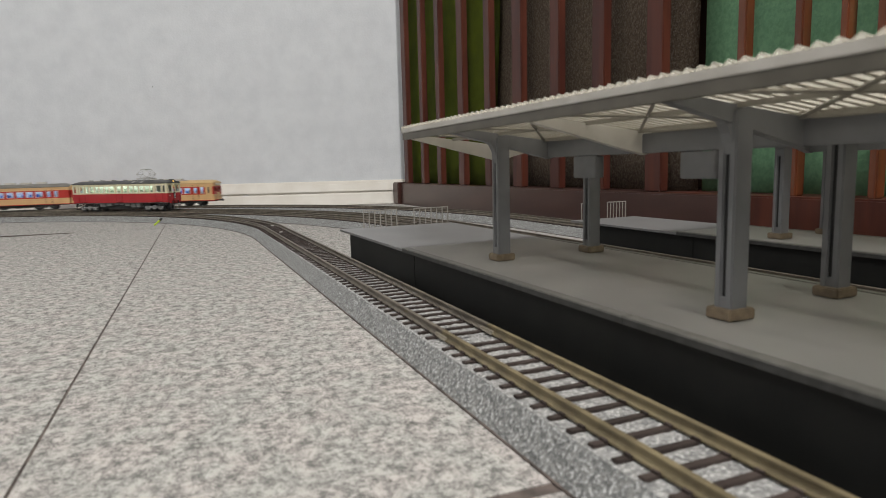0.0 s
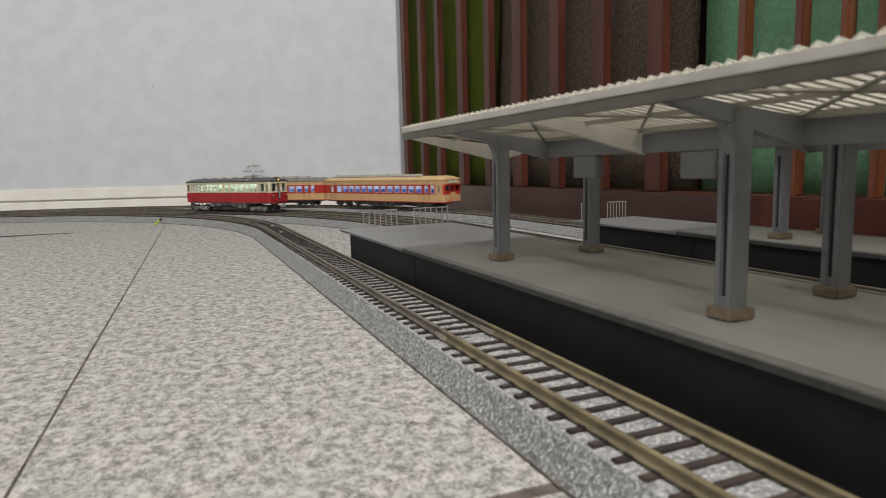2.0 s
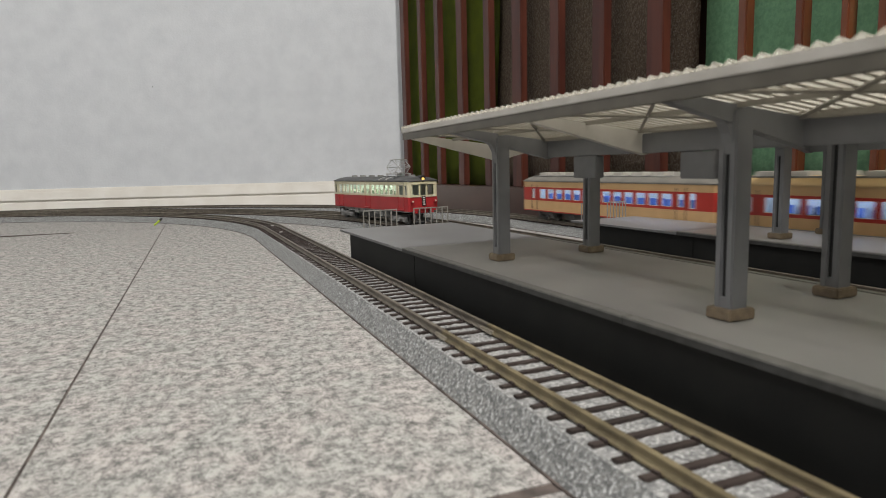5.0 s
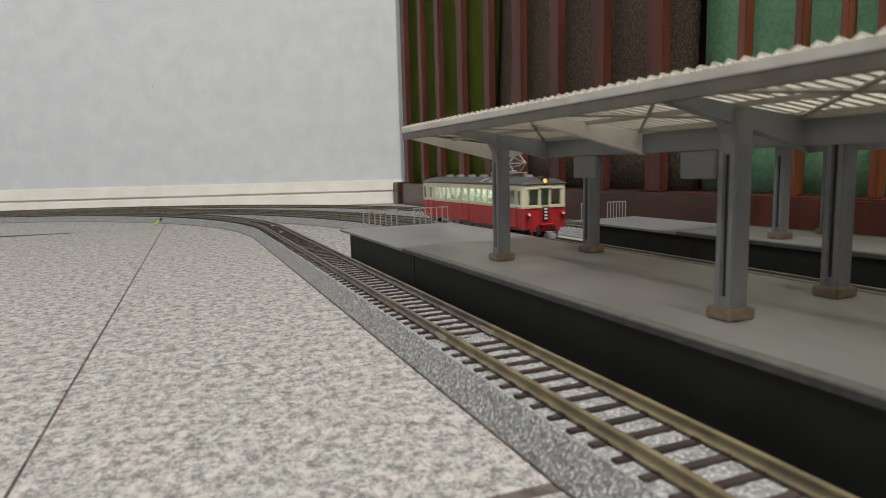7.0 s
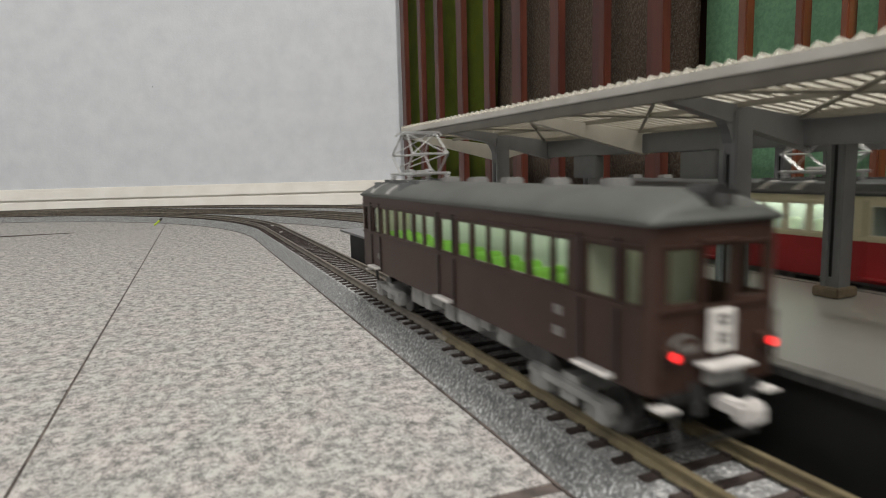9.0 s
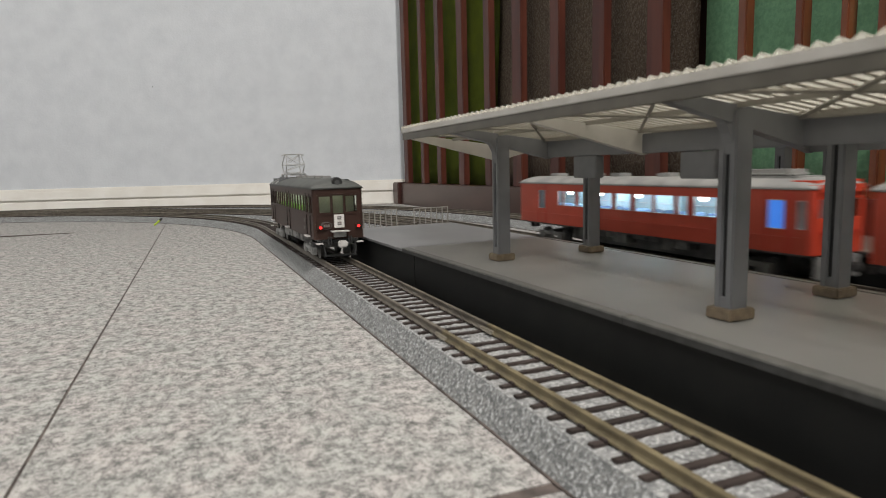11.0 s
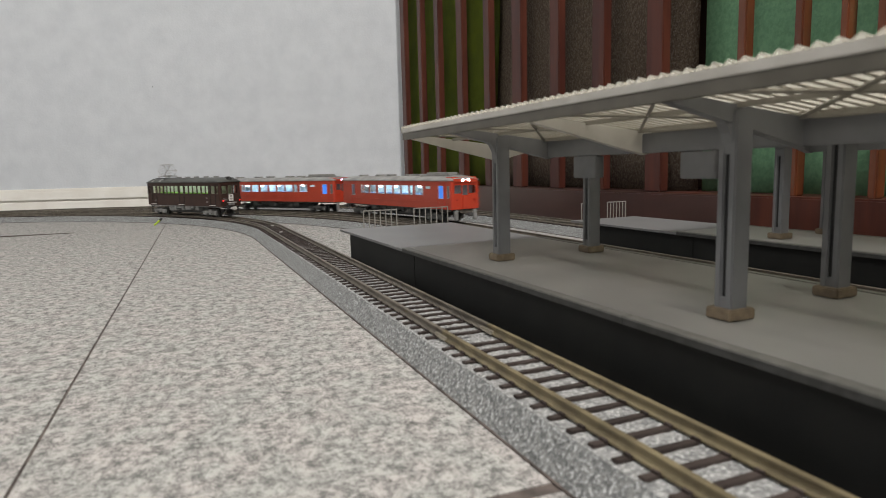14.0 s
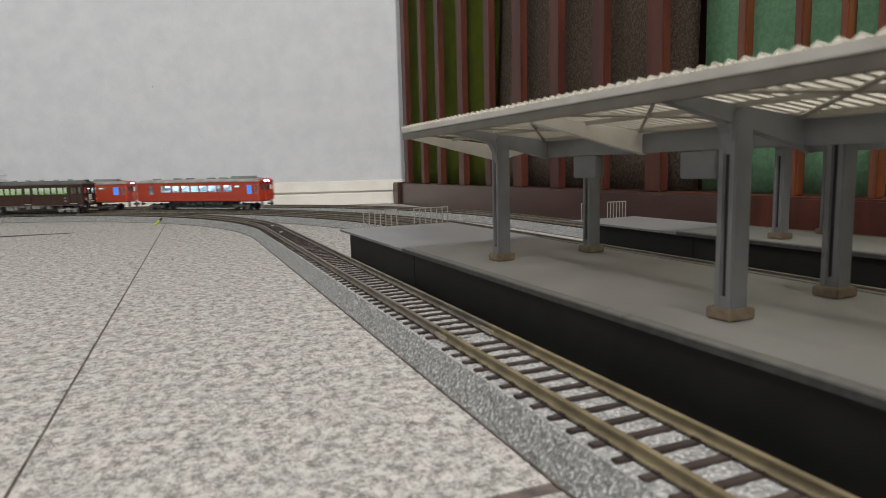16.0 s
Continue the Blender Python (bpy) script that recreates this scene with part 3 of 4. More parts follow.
VERMILION = material("car_body_vermilion", (0.39, 0.055, 0.028), 0.38, spots=(0.36, 0.050, 0.025), scale=60)
VERMILION_LT = material("car_cab_bright_vermilion", (0.56, 0.062, 0.030), 0.35, spots=(0.52, 0.058, 0.028), scale=60)
APRICOT = material("car_body_apricot_cream", (0.56, 0.355, 0.17), 0.4, spots=(0.52, 0.33, 0.155), scale=60)
BAND_RED = material("car_band_red", (0.42, 0.030, 0.020), 0.4, spots=(0.38, 0.027, 0.018), scale=60)
UNDER_GREY = material("underframe_grey", (0.28, 0.28, 0.27), 0.55, spots=(0.19, 0.19, 0.185), scale=200)
UNDER_DARK = material("underframe_dark_grey", (0.075, 0.075, 0.073), 0.6, spots=(0.045, 0.045, 0.045), scale=200)
UNDER_MID = material("underframe_mid_grey", (0.12, 0.12, 0.112), 0.6, spots=(0.07, 0.07, 0.066), scale=200)
WHEEL = material("wheel_steel_dark", (0.10, 0.10, 0.10), 0.4, 0.7, spots=(0.07, 0.07, 0.07), scale=300)
METAL = material("pantograph_silver", (0.55, 0.55, 0.54), 0.35, 0.6, spots=(0.45, 0.45, 0.44), scale=300)
STEP_WHITE = material("step_board_pale_grey", (0.55, 0.53, 0.51), 0.5, spots=(0.48, 0.46, 0.44), scale=200)
SEAM_CREAM = material("door_seam_dull_cream", (0.40, 0.37, 0.25), 0.5, spots=(0.36, 0.33, 0.22), scale=100)
VENT_PALE = material("roof_vent_pale_grey", (0.50, 0.48, 0.43), 0.5, spots=(0.43, 0.41, 0.37), scale=150)
SEAM_RED = material("door_seam_dark_red", (0.31, 0.019, 0.022), 0.45, spots=(0.28, 0.017, 0.020), scale=100)
TRIM_CREAM = material("window_frame_pale", (0.62, 0.60, 0.52), 0.4, spots=(0.58, 0.56, 0.48), scale=200)
TRIM_SILVER = material("window_frame_silver", (0.55, 0.55, 0.56), 0.3, 0.5, spots=(0.5, 0.5, 0.5), scale=200)
SEAT_GREEN = material("seat_moquette_green", (0.22, 0.48, 0.06), 0.7, spots=(0.19, 0.42, 0.05), scale=200)
SEAT_SAGE = material("seat_moquette_sage", (0.50, 0.56, 0.44), 0.7, spots=(0.44, 0.50, 0.38), scale=200)
SEAT_BLUE = material("seat_moquette_blue", (0.10, 0.19, 0.55), 0.7, spots=(0.08, 0.16, 0.48), scale=200)
SEAT_PALE = material("seat_moquette_pale_blue", (0.30, 0.38, 0.60), 0.7, spots=(0.26, 0.34, 0.54), scale=200)
INSIDE = material("car_interior_pale", (0.55, 0.60, 0.53), 0.7, spots=(0.5, 0.55, 0.48), scale=100)
INSIDE_BLUE = material("car_interior_blue_white", (0.56, 0.66, 0.74), 0.7, spots=(0.50, 0.61, 0.70), scale=100)
LAMP_SOFT = material("interior_lamp_soft", (0.9, 0.95, 0.85), 0.5, emit=5.0, emit_colour=(0.95, 1.0, 0.88))
LAMP_WARM = material("interior_lamp_faint", (0.9, 0.95, 0.85), 0.5, emit=3.2, emit_colour=(0.95, 1.0, 0.80))
LAMP_COOL = material("interior_lamp_cool", (0.9, 0.95, 1.0), 0.5, emit=34.0, emit_colour=(0.66, 0.93, 1.0))
LAMP_BULB = material("interior_bulb_white", (0.95, 0.97, 1.0), 0.4, emit=14.0, emit_colour=(0.85, 0.95, 1.0))
LAMP_DIM = material("interior_lamp_dim", (0.9, 0.95, 1.0), 0.5, emit=5.0, emit_colour=(0.72, 0.80, 1.0))
DOOR_BLUE = material("door_glass_blue_glow", (0.05, 0.2, 0.75), 0.4, emit=0.55, emit_colour=(0.06, 0.25, 0.9))
TAIL_RED = material("tail_lamp_red", (0.6, 0.02, 0.02), 0.3, emit=2.0, emit_colour=(1.0, 0.03, 0.03))
HEAD_WHITE = material("head_lamp_white", (0.95, 0.95, 1.0), 0.2, emit=13.0, emit_colour=(0.85, 0.9, 1.0))
HEAD_PINK = material("head_lamp_dim_pink", (0.8, 0.6, 0.8), 0.2, emit=4.0, emit_colour=(1.0, 0.6, 0.9))
HEAD_AMBER = material("head_lamp_amber", (1.0, 0.7, 0.2), 0.2, emit=0.5, emit_colour=(1.0, 0.55, 0.12))
LENS = material("lamp_lens_unlit", (0.65, 0.62, 0.5), 0.15, spots=(0.6, 0.57, 0.45), scale=300)
PLATE = material("plate_white", (0.68, 0.66, 0.63), 0.5, spots=(0.62, 0.60, 0.57), scale=200)
MARK = material("plate_marks_grey", (0.20, 0.19, 0.18), 0.6, spots=(0.16, 0.15, 0.14), scale=300)


def panel(bm, put, a0, a1, bands_z, holes):
    """Boxes that fill a0..a1 by z0..z1 but for the holes; put(bm, a0, a1, z0, z1) makes one."""
    z0, z1 = bands_z
    cuts = sorted({a0, a1, *[min(max(h, a0), a1) for q in holes for h in q[:2]]})
    for a, b in zip(cuts, cuts[1:]):
        if b - a < 1e-6:
            continue
        spans = sorted((max(q[2], z0), min(q[3], z1)) for q in holes if q[0] < (a + b) / 2 < q[1] and q[2] < z1 and q[3] > z0)
        low = z0
        for s0, s1 in spans:
            if s0 - low > 1e-6:
                put(bm, a, b, low, s0)
            low = max(low, s1)
        if z1 - low > 1e-6:
            put(bm, a, b, low, z1)
    bmesh.ops.remove_doubles(bm, verts=bm.verts[:], dist=1e-6)


def roof_mesh(half, L, z0, z1, ends, power=2.3, k=16):
    bm = bmesh.new()
    rows = []
    stations = [(-L / 2, 0.38), (-L / 2 + ends * 0.12, 0.60), (-L / 2 + ends * 0.4, 0.82), (-L / 2 + ends * 0.7, 0.95), (-L / 2 + ends, 1.0)]
    stations += [(-y, f) for y, f in stations[::-1]]
    for y, f in stations:
        row = []
        for i in range(k + 1):
            u = -1 + 2 * i / k
            x = half * math.sin(u * math.pi / 2)
            z = z0 + (z1 - z0) * f * max(0.0, 1 - abs(x / half) ** power) ** (1 / 1.6)
            row.append(bm.verts.new((x, y, z)))
        row += [bm.verts.new((half * 0.98, y, z0 - 0.0006)), bm.verts.new((-half * 0.98, y, z0 - 0.0006))]
        rows.append(row)
    n = len(rows[0])
    for a, b in zip(rows, rows[1:]):
        for j in range(n):
            bm.faces.new((a[j], a[(j + 1) % n], b[(j + 1) % n], b[j]))
    bm.faces.new(rows[0])
    bm.faces.new(rows[-1][::-1])
    return bm


def bogie(car, y, mat, wheelbase=0.026):
    bm = bmesh.new()
    for sd in (-1, 1):
        x = sd * 0.0135
        box(bm, x - 0.0012, x + 0.0012, y - wheelbase / 2 - 0.004, y + wheelbase / 2 + 0.004, 0.0058, 0.0085, 0.0004)
        for e in (-1, 1):
            yy = y + e * wheelbase / 2
            box(bm, x - 0.0017, x + 0.0017, yy - 0.0026, yy + 0.0026, 0.0030, 0.0084, 0.0005)
            box(bm, x - 0.0014, x + 0.0014, yy - 0.0042 * e - 0.0008, yy - 0.0042 * e + 0.0008, 0.0034, 0.0060)
        for e in (-0.0022, 0.0, 0.0022):
            tube(bm, (x, y + e, 0.0035), (x, y + e, 0.0060), 0.0009, 7)
    box(bm, -0.0135, 0.0135, y - 0.003, y + 0.003, 0.0062, 0.0100)
    bg = part("bogie", bm, mat, car)
    for e in (-1, 1):
        for sd in (-1, 1):
            w = bmesh.new()
            yy = y + e * wheelbase / 2
            tube(w, (sd * 0.0079, yy, 0.0054), (sd * 0.0101, yy, 0.0054), 0.0053, 18)
            tube(w, (sd * 0.0073, yy, 0.0054), (sd * 0.0079, yy, 0.0054), 0.0058, 18)
            part("wheel", w, WHEEL, bg)
    return bg


def pantograph(car, y, z, up, mat=METAL):
    """Diamond pantograph on four insulators, raised by up: lower arms lean outwards to the knees, upper arms lean back to a narrow head."""
    bm = bmesh.new()
    hw = 0.0080
    for sx in (-1, 1):
        for sy in (-1, 1):
            tube(bm, (sx * hw, y + sy * 0.0105, z - 0.0006), (sx * hw, y + sy * 0.0105, z + 0.0030), 0.0008, 8)
            for k in (0.0004, 0.0013, 0.0022):
                tube(bm, (sx * hw, y + sy * 0.0105, z + k), (sx * hw, y + sy * 0.0105, z + k + 0.0004), 0.0014, 10)
    for sx in (-1, 1):
        tube(bm, (sx * hw, y - 0.0130, z + 0.0034), (sx * hw, y + 0.0130, z + 0.0034), 0.0006, 6)
    for sy in (-1, -0.3, 0.3, 1):
        tube(bm, (-hw, y + sy * 0.0095, z + 0.0034), (hw, y + sy * 0.0095, z + 0.0034), 0.0005, 6)
    box(bm, -0.0030, 0.0030, y - 0.0045, y + 0.0045, z + 0.0022, z + 0.0048, 0.0006)
    tube(bm, (-0.0045, y - 0.0035, z + 0.0044), (-0.0045, y + 0.0035, z + 0.0044), 0.0009, 8)
    tube(bm, (0.0045, y - 0.0035, z + 0.0044), (0.0045, y + 0.0035, z + 0.0044), 0.0009, 8)
    base = part("pantograph", bm, mat, car, "silver diamond pantograph")
    arms = bmesh.new()
    zm, zt = z + 0.0034 + up * 0.48, z + 0.0034 + up
    for sx in (-1, 1):
        for sy in (-1, 1):
            tube(arms, (sx * 0.0072, y + sy * 0.0040, z + 0.0038), (sx * 0.0076, y + sy * 0.0128, zm), 0.00042, 6)
            tube(arms, (sx * 0.0076, y + sy * 0.0128, zm), (sx * 0.0062, y + sy * 0.0034, zt), 0.00036, 6)
    for sy in (-1, 1):
        tube(arms, (-0.0076, y + sy * 0.0128, zm), (0.0076, y + sy * 0.0128, zm), 0.00042, 6)
        tube(arms, (-0.0072, y + sy * 0.0060, z + 0.006), (0.0076, y + sy * 0.0128, zm), 0.00026, 5)
        tube(arms, (-0.0076, y + sy * 0.0128, zm), (0.0062, y + sy * 0.0034, zt), 0.00026, 5)
        tube(arms, (0.0076, y + sy * 0.0128, zm), (-0.0062, y + sy * 0.0034, zt), 0.00026, 5)
    part("arm_frame", arms, mat, base)
    head = bmesh.new()
    for sy in (-1, 1):
        box(head, -0.0078, 0.0078, y + sy * 0.0034 - 0.0006, y + sy * 0.0034 + 0.0006, zt, zt + 0.0008, 0.0002)
        for sx in (-1, 1):
            tube(head, (sx * 0.0077, y + sy * 0.0034, zt + 0.0004), (sx * 0.0090, y + sy * 0.0034, zt - 0.0008), 0.0004, 6)
    for sx in (-1, 1):
        tube(head, (sx * 0.0062, y - 0.0034, zt), (sx * 0.0062, y + 0.0034, zt), 0.0004, 6)
    part("contact_shoe", head, mat, base)


def car_shell(spec):
    """One railcar: shell with cut windows and panes, roof, interior, bogies, underfloor boxes, couplers."""
    L, W, zb, ze, zr = spec["L"], spec["W"], spec["zb"], spec["ze"], spec["zr"]
    car = new(spec["name"])
    tagged(car, spec["label"], "railcar", group=spec["group"])
    half, r, th = W / 2, 0.0022, 0.0010
    holes = [(a - L / 2, b - L / 2, c, d) for a, b, c, d in spec["windows"]]
    fronts = spec["front"]
    for z0, z1, mat in spec["bands"]:
        for sd in (-1, 1):
            bm = bmesh.new()
            panel(bm, lambda q, a, b, u, v: box(q, sd * half - (th if sd > 0 else 0), sd * half + (th if sd < 0 else 0), a, b, u, v),
                  -L / 2 + r, L / 2 - r, (z0, z1), holes)
            part("side_panel", bm, mat, car)
            bm = bmesh.new()
            emat = spec.get("end_mats", {}).get((z0, z1), mat)
            panel(bm, lambda q, a, b, u, v: box(q, a, b, sd * L / 2 - (th if sd > 0 else 0), sd * L / 2 + (th if sd < 0 else 0), u, v),
                  -half + r, half - r, (z0, z1), fronts)
            part("end_panel", bm, emat, car)
            for sx in (-1, 1):
                cb = bmesh.new()
                cx, cy = sx * (half - r), sd * (L / 2 - r)
                pts = [(cx + sx * r * math.cos(k * math.pi / 8), cy + sd * r * math.sin(k * math.pi / 8)) for k in range(5)] + [(cx, cy)]
                lo = [cb.verts.new((x, y, z0)) for x, y in pts]
                hi = [cb.verts.new((x, y, z1)) for x, y in pts]
                cb.faces.new(lo)
                cb.faces.new(hi)
                for i in range(6):
                    cb.faces.new((lo[i], lo[(i + 1) % 6], hi[(i + 1) % 6], hi[i]))
                part("corner_post", cb, emat, car)
    # panes and their frames
    fm = spec["frame"]
    for i, (a, b, c, d) in enumerate(holes):
        for sd in (-1, 1):
            x = sd * (half - 0.0006)
            blue = spec["windows"][i] in spec.get("blue", ())
            pane = part("window", B(x - 0.00015, x + 0.00015, a, b, c, d), DOOR_BLUE if blue else GLASS, car)
            pane.visible_shadow = False
            if fm is not None:
                fb = bmesh.new()
                e, o = 0.0004, 0.00012
                xs = sorted((sd * (half - 0.0005), sd * (half + o)))
                box(fb, *xs, a, a + e, c, d)
                box(fb, *xs, b - e, b, c, d)
                box(fb, *xs, a + e, b - e, c, c + e)
                box(fb, *xs, a + e, b - e, d - e, d)
                if spec.get("sash") and b - a > 0.008 and d - c < 0.011:
                    zm = c + (d - c) * 0.52
                    box(fb, *xs, a + e, b - e, zm - 0.0002, zm + 0.0002)
                part("window_frame", fb, fm, pane)
    for a, b, c, d in fronts:
        for sd in (-1, 1):
            y = sd * (L / 2 - 0.0006)
            pane = part("front_window", B(a, b, y - 0.00015, y + 0.00015, c, d), GLASS, car)
            pane.visible_shadow = False
    part("roof", roof_mesh(half + 0.0004, L + 0.0010, ze, zr, spec["hood"], spec.get("round", 2.3)), spec["roof"], car, spec.get("roof_label", ""), smooth=True)
    part("gutter_strip", B(-half - 0.0006, half + 0.0006, -L / 2 + r, L / 2 - r, ze - 0.0005, ze - 0.0001), spec["roof"], car)
    # inside
    part("interior_floor", B(-half + th, half - th, -L / 2 + th, L / 2 - th, zb + 0.001, zb + 0.002), UNDER_DARK, car)
    zs = spec["sill"]
    for sd in (-1, 1):
        bm = bmesh.new()
        n = int(L * 0.80 / 0.0115)
        for i in range(n):
            y = -L * 0.39 + i * 0.0115
            box(bm, sd * 0.0045, sd * 0.0145, y, y + 0.0022, zb + 0.002, zs + spec.get("seat_up", 0.0040), 0.0006) if sd > 0 else box(bm, -0.0145, -0.0045, y, y + 0.0022, zb + 0.002, zs + spec.get("seat_up", 0.0040), 0.0006)
        part("seat_row", bm, spec["seat"], car)
    cab = spec.get("cab", 0.020)
    for y in (-L / 2 + cab, L / 2 - cab):
        part("partition", B(-half + th, half - th, y - 0.0004, y + 0.0004, zb + 0.002, ze - 0.001), spec.get("bulkhead", spec["inside"]), car)
    part("aisle_panel", B(-0.0006, 0.0006, -L / 2 + 0.022, L / 2 - 0.022, zb + 0.002, ze - 0.0025), spec["inside"], car)
    if spec.get("spots"):
        for y in spec["spots"]:
            for sd in (-1, 1):
                part("interior_lamp", B(sd * 0.0085 - 0.0035, sd * 0.0085 + 0.0035, y - 0.0045, y + 0.0045, ze - 0.0022, ze - 0.0012), spec["lamp"], car, "glowing ceiling lamp")
                bulb = bmesh.new()
                xb = sd * (half - 0.0048)
                tube(bulb, (xb - 0.001, y + 0.007, zs + 0.0098), (xb + 0.001, y + 0.007, zs + 0.0098), 0.0019, 14)
                part("lamp_bulb", bulb, LAMP_BULB, car, "small glaring white bulb")
    else:
        part("interior_lamp", B(-0.009, 0.009, -L / 2 + 0.024, L / 2 - 0.024, ze - 0.0018, ze - 0.0012), spec["lamp"], car, "glowing ceiling lamp strip")
    part("centre_sill", B(-0.0070, 0.0070, -L * 0.27, L * 0.27, 0.0045, zb), UNDER_DARK, car)
    # below the floor
    for sd in (-1, 1):
        bogie(car, sd * L * 0.345, spec["under"])
        cp = bmesh.new()
        y = sd * (L / 2 + 0.001)
        zk = spec.get("coupler_z", 0.0078)
        box(cp, -0.0016, 0.0016, min(y, y + sd * 0.0055), max(y, y + sd * 0.0055), zk + 0.0007, zk + 0.0034, 0.0004)
        yk = y + sd * 0.0055
        box(cp, -0.0030, 0.0030, min(yk, yk + sd * 0.0036), max(yk, yk + sd * 0.0036), zk, zk + 0.0044, 0.0009)
        part("coupler", cp, spec.get("coupler", UNDER_DARK), car)
    rnd = random.Random(spec["seed"])
    y = -L * 0.20
    while y < L * 0.20:
        w = rnd.uniform(0.008, 0.017)
        for sd in (-1, 1):
            d = rnd.uniform(0.0045, 0.0090)
            xi, xo = sd * 0.0065, sd * rnd.uniform(0.0125, 0.0150)
            part("underfloor_box", B(min(xi, xo), max(xi, xo), y, y + w * 0.85, zb + 0.0010 - d, zb + 0.0010, 0.0004), spec["under"], car)
        y += w
    part("underframe", B(-half + 0.003, half - 0.003, -L / 2 + 0.004, L / 2 - 0.004, zb - 0.0015, zb + 0.0008), spec["under"], car)
    return car


def vent(car, y, z, w, d, h, mat, x=0.0):
    part("roof_vent", B(x - w / 2, x + w / 2, y - d / 2, y + d / 2, z - 0.001, z + h, 0.0005), mat, car)


def roof_strap(car, half, ze, zr, y, w):
    """A pale band laid over the curve of the roof."""
    bm = bmesh.new()
    rows = []
    for e, lift in ((-w, -0.0002), (-w, 0.0004), (w, 0.0004), (w, -0.0002)):
        row = []
        for i in range(17):
            x = half * 0.985 * math.sin((-1 + i / 8) * math.pi / 2)
            row.append(bm.verts.new((x, y + e, ze + (zr - ze) * max(0.0, 1 - abs(x / half) ** 2.3) ** (1 / 1.6) + lift)))
        rows.append(row)
    for a, b in zip(rows, rows[1:]):
        for j in range(16):
            bm.faces.new((a[j], a[j + 1], b[j + 1], b[j]))
    part("roof_strap", bm, ROOF_PALE, car, "pale grey strap across the roof")


def head_lamp(car, y, z, mat, r=0.0034):
    bm = bmesh.new()
    tube(bm, (0, y, z), (0, y + 0.0065, z), r, 18)
    tube(bm, (0, y + 0.0065, z), (0, y + 0.0085, z - 0.0004), r * 0.7, 14)
    box(bm, -0.0014, 0.0014, y + 0.001, y + 0.005, z - r - 0.0025, z - r + 0.0004)
    lamp = part("head_lamp", bm, BLACK, car, "black round roof head lamp")
    ln = bmesh.new()
    tube(ln, (0, y - 0.0004, z), (0, y - 0.0001, z), r * 0.46, 18)
    part("lens", ln, mat, lamp)


# windows along the side, measured from the front end: from, to, low, high
def old_windows(lo, hi, L=0.184):
    row = [(0.0030, 0.0072), (0.0105, 0.0190), (0.0255, 0.0308), (0.0322, 0.0408), (0.0430, 0.0512), (0.0530, 0.0620), (0.0632, 0.0716),
           (0.0738, 0.0822), (0.0862, 0.0950), (0.1000, 0.1086), (0.1104, 0.1184), (0.1202, 0.1284), (0.1304, 0.1372), (0.1400, 0.1478),
           (0.1505, 0.1560), (0.1600, 0.1672), (0.1752, 0.1808)]
    return [(a * L / 0.184, b * L / 0.184, lo, hi) for a, b in row]


OLD = dict(L=0.184, W=0.0355, zb=0.0160, ze=0.0475, zr=0.0540, hood=0.009, sill=0.0335, under=UNDER_GREY, coupler=STEP_WHITE,
           front=[(-0.0128, -0.0050, 0.0335, 0.0436), (-0.0034, 0.0034, 0.0300, 0.0440), (0.0050, 0.0128, 0.0335, 0.0436)])


